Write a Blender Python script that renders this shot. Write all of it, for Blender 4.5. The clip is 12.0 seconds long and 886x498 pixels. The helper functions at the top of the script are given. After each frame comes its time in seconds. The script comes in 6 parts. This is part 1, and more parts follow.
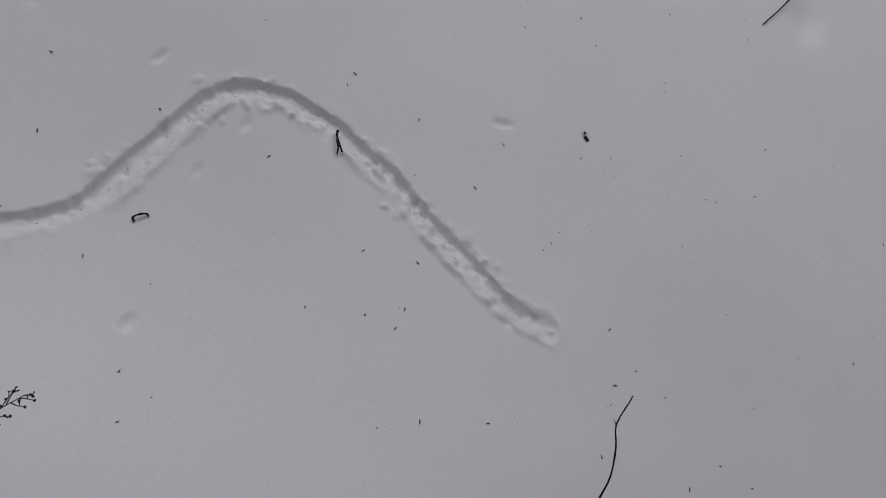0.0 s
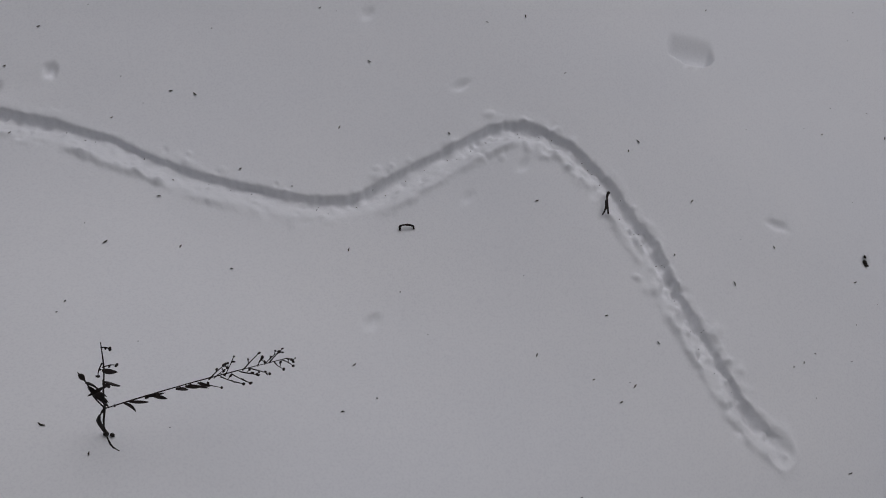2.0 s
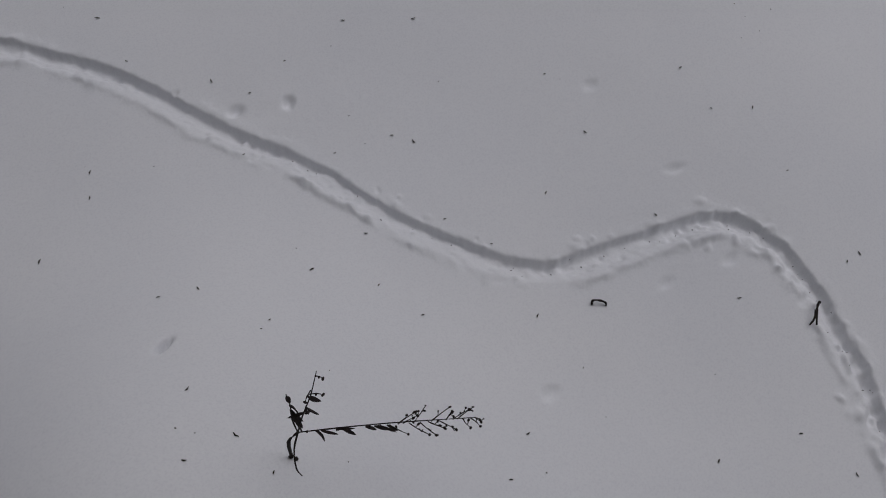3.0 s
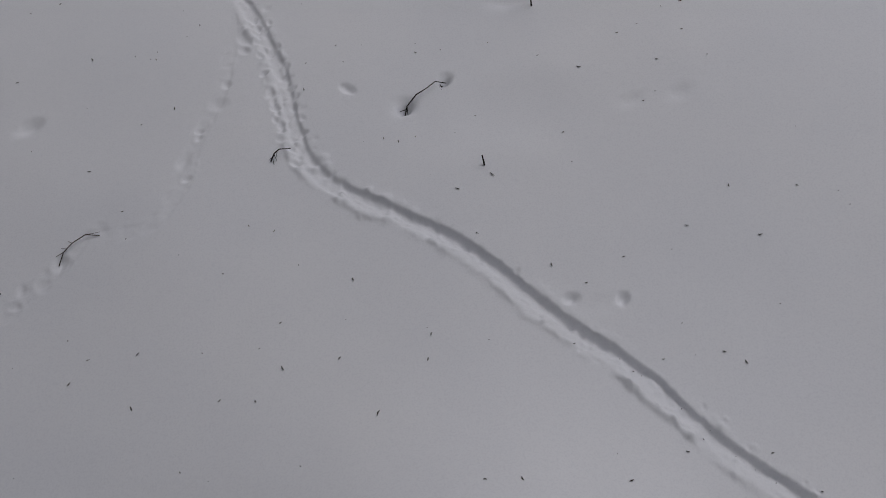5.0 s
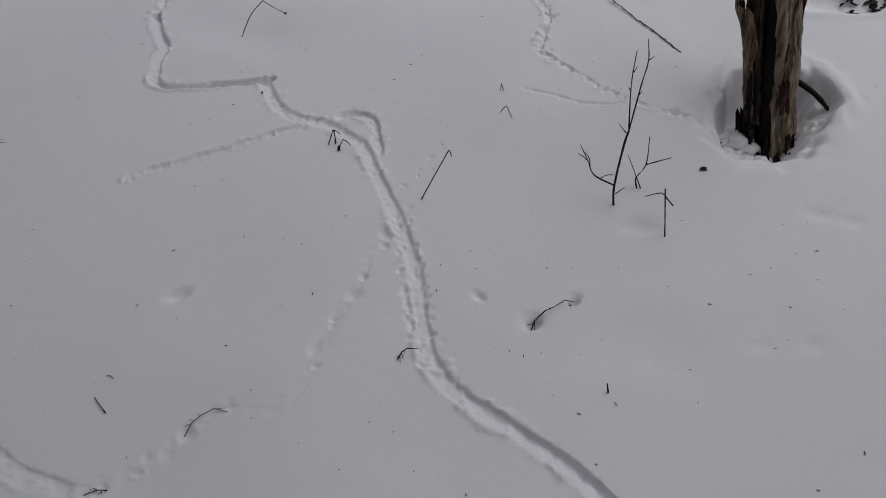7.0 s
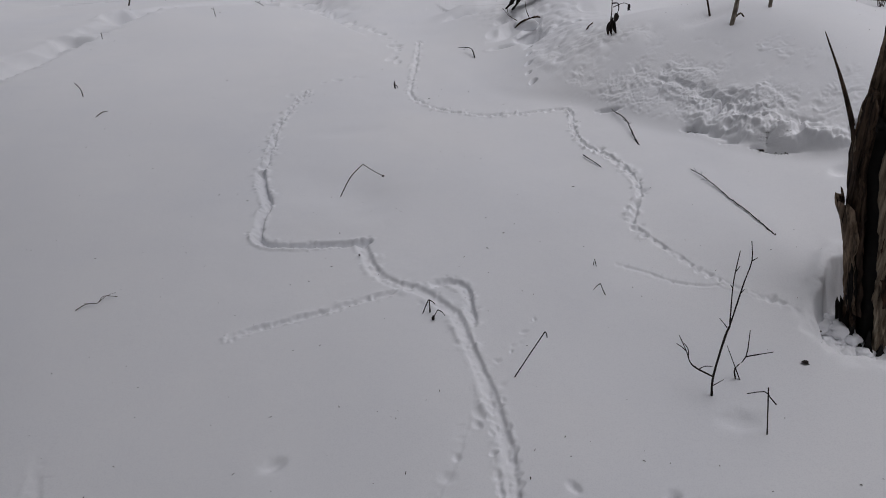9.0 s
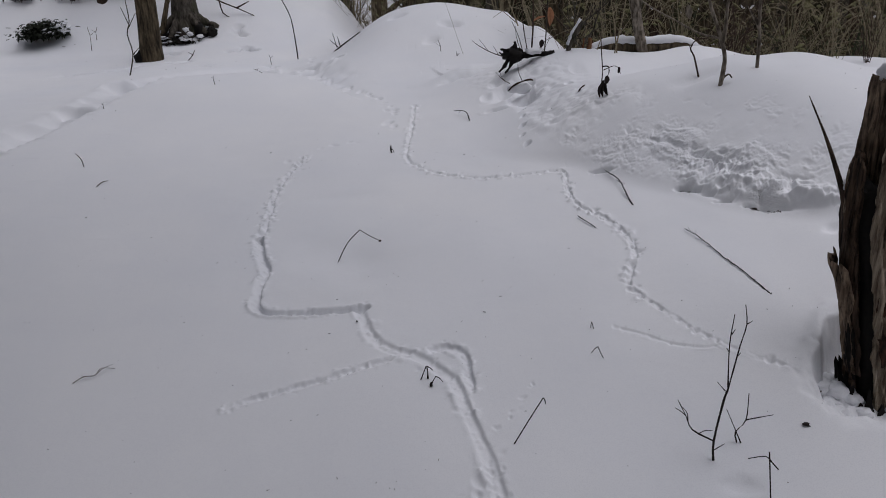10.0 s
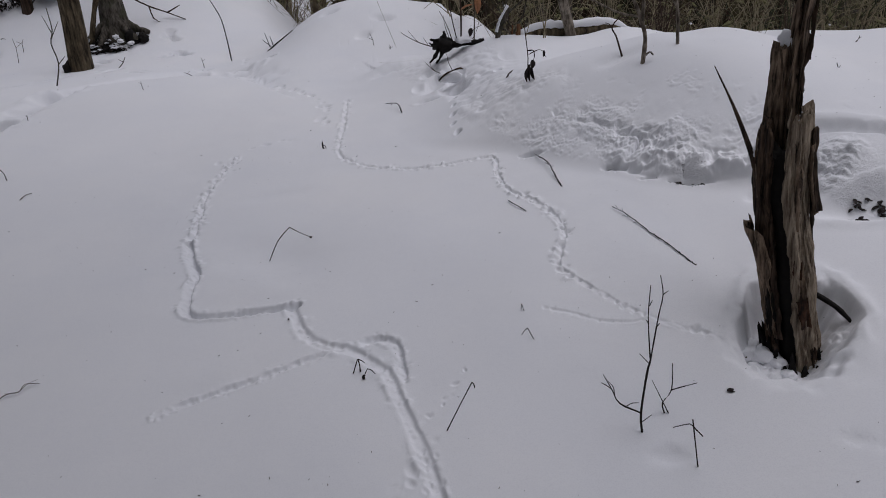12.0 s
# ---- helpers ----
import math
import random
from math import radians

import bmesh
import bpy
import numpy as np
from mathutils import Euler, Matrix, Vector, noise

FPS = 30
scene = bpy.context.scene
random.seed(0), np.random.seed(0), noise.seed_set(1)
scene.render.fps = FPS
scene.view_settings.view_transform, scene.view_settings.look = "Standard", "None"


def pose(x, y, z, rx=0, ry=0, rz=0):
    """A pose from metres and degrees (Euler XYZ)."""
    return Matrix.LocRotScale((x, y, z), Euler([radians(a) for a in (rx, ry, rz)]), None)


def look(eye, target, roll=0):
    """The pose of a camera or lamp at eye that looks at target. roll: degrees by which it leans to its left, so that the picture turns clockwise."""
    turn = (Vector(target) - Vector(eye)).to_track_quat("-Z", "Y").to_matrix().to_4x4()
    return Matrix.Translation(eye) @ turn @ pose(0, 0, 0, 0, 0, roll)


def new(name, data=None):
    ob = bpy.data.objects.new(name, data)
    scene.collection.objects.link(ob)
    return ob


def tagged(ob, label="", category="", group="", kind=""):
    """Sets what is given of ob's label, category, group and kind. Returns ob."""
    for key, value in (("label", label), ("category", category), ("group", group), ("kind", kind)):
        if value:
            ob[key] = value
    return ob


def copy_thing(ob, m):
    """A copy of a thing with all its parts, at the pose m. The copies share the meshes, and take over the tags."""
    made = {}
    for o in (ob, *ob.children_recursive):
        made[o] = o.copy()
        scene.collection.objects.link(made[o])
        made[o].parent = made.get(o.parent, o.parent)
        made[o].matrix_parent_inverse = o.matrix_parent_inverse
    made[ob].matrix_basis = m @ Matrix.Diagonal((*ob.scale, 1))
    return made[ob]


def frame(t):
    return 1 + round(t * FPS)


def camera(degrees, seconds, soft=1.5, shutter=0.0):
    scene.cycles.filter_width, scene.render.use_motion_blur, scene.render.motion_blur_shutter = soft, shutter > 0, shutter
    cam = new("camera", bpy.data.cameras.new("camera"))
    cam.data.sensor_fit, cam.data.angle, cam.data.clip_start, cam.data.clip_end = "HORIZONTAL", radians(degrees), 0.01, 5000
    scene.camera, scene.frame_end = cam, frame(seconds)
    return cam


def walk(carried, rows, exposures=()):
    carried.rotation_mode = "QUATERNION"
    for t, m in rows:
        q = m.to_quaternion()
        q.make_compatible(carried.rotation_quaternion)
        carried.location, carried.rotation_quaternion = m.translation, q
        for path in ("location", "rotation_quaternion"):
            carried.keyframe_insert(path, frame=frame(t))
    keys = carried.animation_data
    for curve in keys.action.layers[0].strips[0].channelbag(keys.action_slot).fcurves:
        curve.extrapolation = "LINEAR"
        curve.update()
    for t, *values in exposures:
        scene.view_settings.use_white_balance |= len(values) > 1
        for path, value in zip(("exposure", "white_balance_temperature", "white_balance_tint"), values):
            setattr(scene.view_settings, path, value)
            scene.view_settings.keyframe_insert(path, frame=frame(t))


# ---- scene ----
# ---------------------------------------------------------------- camera
cam = camera(57.5, 12.0, soft=0.95)
PATH = [
    (0, (0.419, 0.000, 1.196), (1.419, 0.127, -0.532), 20.07),
    (0.5, (0.395, 0.018, 1.178), (1.380, 0.250, -0.547), 18.11),
    (1, (0.372, 0.016, 1.164), (1.349, 0.369, -0.545), 15.65),
    (1.5, (0.357, 0.040, 1.154), (1.278, 0.517, -0.556), 13.18),
    (2, (0.335, 0.076, 1.148), (1.205, 0.673, -0.552), 11.50),
    (2.5, (0.309, 0.111, 1.140), (1.060, 0.885, -0.544), 7.03),
    (3, (0.282, 0.139, 1.141), (0.942, 1.060, -0.507), 4.24),
    (3.5, (0.256, 0.164, 1.136), (0.785, 1.208, -0.485), 0.13),
    (3.7, (0.241, 0.172, 1.136), (0.708, 1.270, -0.469), -1.57),
    (5.3, (0.111, 0.344, 1.290), (0.363, 1.715, -0.143), -3.83),
    (5.5, (0.101, 0.351, 1.300), (0.343, 1.762, -0.097), -3.56),
    (6, (0.079, 0.371, 1.329), (0.284, 1.842, -0.010), -2.56),
    (6.5, (0.059, 0.390, 1.362), (0.216, 1.922, 0.085), -2.10),
    (7, (0.043, 0.406, 1.396), (0.174, 2.001, 0.196), -1.57),
    (7.2, (0.037, 0.409, 1.403), (0.142, 2.024, 0.228), -1.57),
    (8.8, (-0.042, 0.476, 1.552), (-0.047, 2.208, 0.552), -1.67),
    (9, (-0.042, 0.479, 1.565), (-0.048, 2.233, 0.603), -1.84),
    (9.5, (-0.032, 0.484, 1.592), (-0.043, 2.277, 0.706), -2.39),
    (10, (-0.023, 0.486, 1.601), (-0.028, 2.300, 0.759), -2.98),
    (10.5, (0.000, 0.487, 1.597), (0.000, 2.306, 0.766), -3.46),
    (11, (0.025, 0.487, 1.596), (0.039, 2.308, 0.768), -4.21),
    (11.5, (0.049, 0.484, 1.586), (0.082, 2.300, 0.750), -4.91),
    (12, (0.084, 0.486, 1.565), (0.175, 2.292, 0.709), -5.16),
]
EXPOSURES = [(0, -0.60, 6220, 14), (2, -0.64, 6190, 14), (3.5, -0.72, 6180, 14), (5.5, -0.60, 6190, 14), (7, -0.57, 6210, 14), (9.0, -0.52, 6160, 14), (11, -0.48, 5980, 16), (12, -0.50, 6030, 16)]
walk(cam, [(t, look(eye, target, roll)) for t, eye, target, roll in PATH], EXPOSURES)

# ---------------------------------------------------------------- sky and light
SUN_FROM = Vector((0.25, -0.04, 1.0)).normalized()          # the brighter part of an overcast sky
world = bpy.data.worlds.new("overcast_sky")
scene.world, world.use_nodes = world, True
wn, wl = world.node_tree.nodes, world.node_tree.links
sky = wn.new("ShaderNodeTexSky")
sky.sky_type, sky.sun_disc, sky.sun_elevation = "NISHITA", False, math.asin(SUN_FROM.z)
sky.sun_rotation, sky.air_density, sky.dust_density, sky.ozone_density = math.atan2(SUN_FROM.x, SUN_FROM.y), 1.0, 6.0, 1.0
pale = wn.new("ShaderNodeMixRGB")                            # cloud cover greys the blue
pale.inputs["Fac"].default_value, pale.inputs["Color2"].default_value = 0.8, (4.4, 4.5, 4.75, 1)
wl.new(sky.outputs[0], pale.inputs["Color1"])
wl.new(pale.outputs[0], wn["Background"].inputs["Color"])
wn["Background"].inputs["Strength"].default_value = 0.040
lamp = bpy.data.lights.new("sun", "SUN")
lamp.energy, lamp.angle, lamp.color = 2.4, radians(70), (1.0, 0.975, 0.95)
sun = new("sun", lamp)
sun.matrix_world = look(SUN_FROM * 30, (0, 0, 0))

# ---------------------------------------------------------------- materials
def material(name, base, rough=0.8, spec=0.3):
    m = bpy.data.materials.new(name)
    m.use_nodes = True
    b = m.node_tree.nodes["Principled BSDF"]
    b.inputs["Base Color"].default_value = (*base, 1)
    b.inputs["Roughness"].default_value = rough
    b.inputs["Specular IOR Level"].default_value = spec
    return m, m.node_tree.nodes, m.node_tree.links, b


def ramp_of(nodes, links, source, stops):
    r = nodes.new("ShaderNodeValToRGB")
    while len(r.color_ramp.elements) < len(stops):
        r.color_ramp.elements.new(0.5)
    for e, (p, c) in zip(r.color_ramp.elements, stops):
        e.position, e.color = p, (*c, 1)
    links.new(source, r.inputs["Fac"])
    return r


def noise_of(nodes, links, coords, scale, detail=4, rough=0.6, stretch=(1, 1, 1)):
    mp = nodes.new("ShaderNodeMapping")
    mp.inputs["Scale"].default_value = stretch
    n = nodes.new("ShaderNodeTexNoise")
    n.inputs["Scale"].default_value, n.inputs["Detail"].default_value, n.inputs["Roughness"].default_value = scale, detail, rough
    links.new(coords, mp.inputs["Vector"])
    links.new(mp.outputs["Vector"], n.inputs["Vector"])
    return n


def bump_of(nodes, links, bsdf, height, strength, distance, below=None):
    b = nodes.new("ShaderNodeBump")
    b.inputs["Strength"].default_value, b.inputs["Distance"].default_value = strength, distance
    links.new(height, b.inputs["Height"])
    if below:
        links.new(below.outputs["Normal"], b.inputs["Normal"])
    links.new(b.outputs["Normal"], bsdf.inputs["Normal"])
    return b


def snow_material():
    m, n, l, b = material("snow", (0.86, 0.87, 0.89), 0.75, 0.25)
    co = n.new("ShaderNodeTexCoord").outputs["Object"]
    wide = noise_of(n, l, co, 1.3, 5, 0.6)
    fine = noise_of(n, l, co, 260, 3, 0.7)
    mid = noise_of(n, l, co, 32, 5, 0.6)
    tone = ramp_of(n, l, wide.outputs["Fac"], [(0.3, (0.82, 0.83, 0.86)), (0.7, (0.88, 0.88, 0.89))])
    speck = n.new("ShaderNodeMixRGB")
    speck.blend_type = "MULTIPLY"
    speck.inputs["Fac"].default_value = 1
    grain = ramp_of(n, l, fine.outputs["Fac"], [(0.3, (0.93, 0.93, 0.94)), (0.55, (1, 1, 1))])
    l.new(tone.outputs["Color"], speck.inputs["Color1"])
    l.new(grain.outputs["Color"], speck.inputs["Color2"])
    l.new(speck.outputs["Color"], b.inputs["Base Color"])
    rough = n.new("ShaderNodeAttribute")                        # granular crust on the snow bank
    rough.attribute_name = "crust"
    grains = noise_of(n, l, co, 70, 6, 0.68, (1, 1, 1.3))
    ups = n.new("ShaderNodeMath")
    ups.operation = "MULTIPLY"
    l.new(grains.outputs["Fac"], ups.inputs[0])
    l.new(rough.outputs["Fac"], ups.inputs[1])
    ledge = bump_of(n, l, b, ups.outputs[0], 0.8, 0.010)
    first = bump_of(n, l, b, mid.outputs["Fac"], 0.3, 0.002, ledge)
    bump_of(n, l, b, fine.outputs["Fac"], 0.15, 0.0008, first)
    return m


def wood_material(name, dark, light, grain=60, stretch=(1, 1, 0.07), rough=0.85, relief=0.004, moss=None, stained=0.8):
    m, n, l, b = material(name, light, rough, 0.2)
    co = n.new("ShaderNodeTexCoord").outputs["Object"]
    fibre = noise_of(n, l, co, grain, 6, 0.65, stretch)
    blotch = noise_of(n, l, co, grain * 0.18, 4, 0.6)
    mid = tuple((p + q) / 2 for p, q in zip(dark, light))
    tone = ramp_of(n, l, fibre.outputs["Fac"], [(0.37, dark), (0.5, mid), (0.63, light)])
    stain = n.new("ShaderNodeMixRGB")
    stain.blend_type = "MULTIPLY"
    patches = ramp_of(n, l, blotch.outputs["Fac"], [(0.35, (0.45, 0.42, 0.4)), (0.6, (1, 1, 1))])
    stain.inputs["Fac"].default_value = stained
    l.new(tone.outputs["Color"], stain.inputs["Color1"])
    l.new(patches.outputs["Color"], stain.inputs["Color2"])
    out = stain
    if moss:
        green = n.new("ShaderNodeMixRGB")
        where = ramp_of(n, l, noise_of(n, l, co, 9, 5, 0.7).outputs["Fac"], [(0.5, (0, 0, 0)), (0.62, (0.6, 0.6, 0.6))])
        l.new(where.outputs["Color"], green.inputs["Fac"])
        l.new(stain.outputs["Color"], green.inputs["Color1"])
        green.inputs["Color2"].default_value = (*moss, 1)
        out = green
    l.new(out.outputs["Color"], b.inputs["Base Color"])
    bump_of(n, l, b, fibre.outputs["Fac"], 0.9, relief)
    return m


def plain_material(name, dark, light, scale=120, rough=0.8):
    m, n, l, b = material(name, light, rough, 0.25)
    co = n.new("ShaderNodeTexCoord").outputs["Object"]
    fac = noise_of(n, l, co, scale, 4, 0.6)
    tone = ramp_of(n, l, fac.outputs["Fac"], [(0.3, dark), (0.7, light)])
    l.new(tone.outputs["Color"], b.inputs["Base Color"])
    bump_of(n, l, b, fac.outputs["Fac"], 0.4, 0.001)
    return m


SNOW = snow_material()
BROWN_WOOD = wood_material("brown_wood", (0.014, 0.010, 0.007), (0.36, 0.265, 0.185), 95, (1, 1, 0.05), 0.85, 0.010)
DARK_BROWN_WOOD = wood_material("dark_brown_wood", (0.009, 0.006, 0.004), (0.13, 0.085, 0.056), 95, (1, 1, 0.05), 0.8, 0.010)
# black of rotten wood, also the painted dark of hollows
ROT_AND_HOLLOW = plain_material("rot_and_hollow", (0.003, 0.0025, 0.002), (0.010, 0.008, 0.006), 80)
RAW_WOOD = wood_material("weathered_wood", (0.115, 0.083, 0.058), (0.52, 0.43, 0.32), 90, (1, 1, 0.06), 0.85, 0.010, stained=0.45)
RED_BARK = wood_material("reddish_bark", (0.012, 0.007, 0.005), (0.10, 0.050, 0.030), 60, (1, 1, 0.4))
DARK_WOOD = wood_material("rotten_wood", (0.014, 0.010, 0.007), (0.095, 0.062, 0.043), 60)
BARK = wood_material("bark", (0.024, 0.019, 0.012), (0.165, 0.130, 0.082), 40, (1, 1, 0.16), 0.9, 0.008)
GREY_BARK = wood_material("grey_bark", (0.030, 0.026, 0.021), (0.15, 0.133, 0.11), 45, (1, 1, 0.25), 0.9, 0.005, (0.06, 0.065, 0.035))
PALE_BARK = wood_material("pale_bark", (0.08, 0.068, 0.053), (0.36, 0.31, 0.25), 70, (1, 1, 0.3), 0.9, 0.003)
TWIG = plain_material("dark_twig", (0.010, 0.008, 0.007), (0.035, 0.026, 0.022))
BROWN_TWIG = plain_material("brown_twig", (0.025, 0.015, 0.011), (0.075, 0.048, 0.035))
ORANGE_ROT = wood_material("orange_rot", (0.06, 0.028, 0.014), (0.26, 0.135, 0.07), 50)
STRAW = plain_material("pale_brush", (0.13, 0.107, 0.068), (0.38, 0.32, 0.205))
DEAD_LEAF = plain_material("dead_leaf", (0.010, 0.008, 0.008), (0.032, 0.022, 0.019), 60)
TAN_LEAF = plain_material("tan_leaf", (0.20, 0.085, 0.04), (0.38, 0.18, 0.09), 60)
NEEDLE = plain_material("needle", (0.015, 0.012, 0.009), (0.06, 0.045, 0.03))
OLIVE = plain_material("olive_stems", (0.08, 0.078, 0.038), (0.25, 0.235, 0.115))
DARK_GREEN = plain_material("dark_evergreen", (0.005, 0.007, 0.004), (0.020, 0.025, 0.013), 30)
EVERGREEN = plain_material("evergreen", (0.012, 0.018, 0.008), (0.05, 0.06, 0.028), 30)

# ---------------------------------------------------------------- the lie of the land
rng = np.random.default_rng(7)
LATTICE = rng.random((257, 257))


def ripple(x, y, size, shift=0.0):
    """Smooth noise from -1 to 1 with lumps of the given size in metres."""
    u, v = np.asarray(x) / size + 91.7 + shift * 17.3, np.asarray(y) / size + 47.1 + shift * 31.9
    i, j = np.floor(u).astype(int), np.floor(v).astype(int)
    a, b = u - i, v - j
    a, b = a * a * (3 - 2 * a), b * b * (3 - 2 * b)
    i, j = i % 256, j % 256
    top = LATTICE[i, j] * (1 - a) + LATTICE[i + 1, j] * a
    low = LATTICE[i, j + 1] * (1 - a) + LATTICE[i + 1, j + 1] * a
    return 2 * (top * (1 - b) + low * b) - 1


def swirl(x, y, size, shift=0.0):
    """Noise with no grain of its own: two lattices turned against each other."""
    return .72 * (ripple(x, y, size, shift) + ripple(.6 * x - .8 * y, .8 * x + .6 * y, size * .9, shift + .5))


def soft_clip(v, lo, hi, s=0.12):
    v = lo + s * np.logaddexp(0, (v - lo) / s)
    return hi - s * np.logaddexp(0, (hi - v) / s)


def smooth(v, a, b):
    t = np.clip((v - a) / (b - a), 0, 1)
    return t * t * (3 - 2 * t)


# the foot of the snow bank, in plan
FOOT = [(3.6, 2.2), (2.2, 2.4), (1.7, 2.55), (1.46, 2.8), (1.36, 3.0), (1.15, 3.14), (1.04, 3.23), (.91, 3.42), (.8, 3.53),
        (.67, 3.68), (.54, 3.9), (.44, 4.08), (.39, 4.3), (.40, 4.6), (.32, 4.9), (.2, 5.15), (.05, 5.6)]


def foot_distance(x, y):
    best, side = np.full(np.shape(x), 1e9), np.ones(np.shape(x))
    for (ax, ay), (bx, by) in zip(FOOT, FOOT[1:]):
        dx, dy = bx - ax, by - ay
        t = np.clip(((x - ax) * dx + (y - ay) * dy) / (dx * dx + dy * dy), 0, 1)
        ex, ey = x - ax - t * dx, y - ay - t * dy
        d = np.hypot(ex, ey)
        side = np.where(d < best, np.where(dx * ey - dy * ex < 0, 1.0, -1.0), side)
        best = np.minimum(d, best)
    return best * side


def land(x, y):
    """The height of the snow without tracks and lumps."""
    x, y = np.asarray(x, float), np.asarray(y, float)
    X, Y = soft_clip(x, -1.8, 1.5), soft_clip(y, -1.2, 4.9, .25) - 1.5
    h = .107 * X + .224 * Y + .044 * X * X - .003 * X * Y - .032 * Y * Y
    for cx, cy, wide, up in ((.1, .55, .45, .314), (.1, -.1, .55, .328), (.75, -.15, .50, .075), (1.4, -.2, .55, .033), (.7, .45, .35, -.013), (.75, -.8, .60, .18)):
        h = h + up * np.exp(-((x - cx) ** 2 + (y - cy) ** 2) / wide ** 2)               # the rise underfoot
    h = h + .12 * np.exp(-((x + 1.5) / .9) ** 2 - ((y - 5.75) / .6) ** 2)               # brow before the trodden path
    h = h - .12 * smooth(y, 6.2, 7.8) * (1 - smooth(x, -1.4, -.5))
    h = h + smooth(y, 8.1, 9.8) * (.75 + .12 * np.clip(y - 9.8, 0, 6)) * (1 - smooth(x, -2.2, -.75))   # hillside
    mx = x + .08
    h = h + .30 * np.exp(-np.abs(mx / np.where(mx < 0, .60, .62)) ** np.where(mx < 0, 3., 2.) - ((y - 7.1) / .8) ** 2)   # mound
    d = foot_distance(x, y)
    amp = (1 - .55 * smooth(x, 1.35, 2.0)) * (1 - smooth(y, 5.0, 6.0))
    h = h + .14 * np.exp(-((x - .70) / .16) ** 2 - ((y - 6.15) / .42) ** 2) + .022 * np.exp(-((x - .92) / .25) ** 2 - ((y - 5.15) / .25) ** 2)
    h = h - .07 * smooth(x, 2.3, 3.3) * smooth(y, 4., 5.)
    soft_foot = smooth(y, 3.75, 4.3)
    up = np.clip((d + .05 + .25 * soft_foot) / (.80 + .45 * soft_foot), 0, 1)
    h = h + amp * .29 * (.55 * (1 - soft_foot) * up * (2 - up) * smooth(up, -.03, .11) + (.45 + .55 * soft_foot) * smooth(up, 0, 1))                   # bank
    h = h + .055 * np.exp(-((x - .78) / .28) ** 2 - ((y - 4.15) / .40) ** 2) - .035 * np.exp(-((x - 1.44) / .12) ** 2 - ((y - 4.1) / .4) ** 2)
    h = h - (.24 * smooth(y, 3.95, 4.8) * smooth(x, .5, 1.3) + 1.6 * smooth(y, 5.25, 6.6) * smooth(x + .26 * smooth(y, 6.2, 7.2), .86, 1.14)) - 1.6 * smooth(y, 7.5, 9.8) * smooth(x, -1.2, 0.) - 3.2 * smooth(y, 9.5, 18.) * smooth(x, -2.6, -.6)
    return h


def crest(x):
    return 6.12 - np.where(x < -1.4, 1.5, 1.0) * (np.clip(x, -2.6, -.3) + 1.4) ** 2


def lumps(x, y):
    d = foot_distance(x, y)
    band = smooth(d, -.03, .03) * (1 - smooth(d, .12, .50)) * (1 - smooth(y, 4.8, 5.6)) * (.35 + .65 * smooth(x, .25, .9))
    patch = .12 + .88 * smooth(ripple(x, y, .30, 11), -.25, .45)
    grain = ripple(x, y, .022, 13) + .7 * ripple(x, y, .013, 12)
    out = .0062 * ripple(x, y, .33) + .0014 * ripple(x, y, .09, 1) + .012 * ripple(x, y, 1.3, 2) + .009 * ripple(x, y, .6, 8)
    out = out + band * patch * (.0014 * grain + .008 * ripple(x, y, .13, 5))
    path = smooth(y, crest(x), crest(x) + .05) * (1 - smooth(y, crest(x) + .45, crest(x) + .8)) * smooth(x, -3.4, -2.6) * (1 - smooth(x, -.9, -.4))
    out = out + path * (-.055 + .036 * ripple(x, y, .20, 6) + .024 * ripple(x, y, .09, 7))  # boot-trodden path
    return out


STRIP = [(.80, 3.78), (.92, 3.58), (1.02, 3.40), (1.14, 3.20), (1.32, 3.03), (1.52, 2.92)]   # where the bank's crust is eaten most


def strip_distance(x, y):
    near = np.full(np.shape(x), 9.0)
    for (ax, ay), (bx, by) in zip(STRIP, STRIP[1:]):
        t = np.clip(((x - ax) * (bx - ax) + (y - ay) * (by - ay)) / ((bx - ax) ** 2 + (by - ay) ** 2), 0, 1)
        near = np.minimum(near, np.hypot(x - ax - t * (bx - ax), y - ay - t * (by - ay)))
    return near


def crust(x, y):
    """How rough and granular the bank's surface is, 0 to 1."""
    d = foot_distance(x, y)
    low = smooth(d, -.01, .03) * (1 - smooth(d, .10, .34)) * (1 - smooth(y, 4.9, 5.5)) * (1 - .6 * smooth(x, 2.0, 2.6))
    return low * (.12 + .88 * smooth(ripple(x, y, .26, 11) + .5 * ripple(x, y, .11, 16), -.2, .7)) * (.35 + .65 * (1 - smooth(strip_distance(x, y), .06, .22)))


def spline(points, step=0.004):
    """Catmull-Rom through the points, in even steps."""
    p = np.array([points[0], *points, points[-1]], float)
    out = []
    for a, b, c, d in zip(p, p[1:], p[2:], p[3:]):
        t = np.linspace(0, 1, max(2, int(np.linalg.norm(c - b) / step)), endpoint=False)[:, None]
        out.append(.5 * (2 * b + (c - a) * t + (2 * a - 5 * b + 4 * c - d) * t ** 2 + (3 * b - 3 * c + d - a) * t ** 3))
    return np.vstack([*out, p[-1:]])


def axis(*parts):
    out = [parts[0][0]]
    for a, b, step in parts:
        out += list(np.linspace(a, b, max(1, round((b - a) / step)) + 1)[1:])
    return np.array(out)


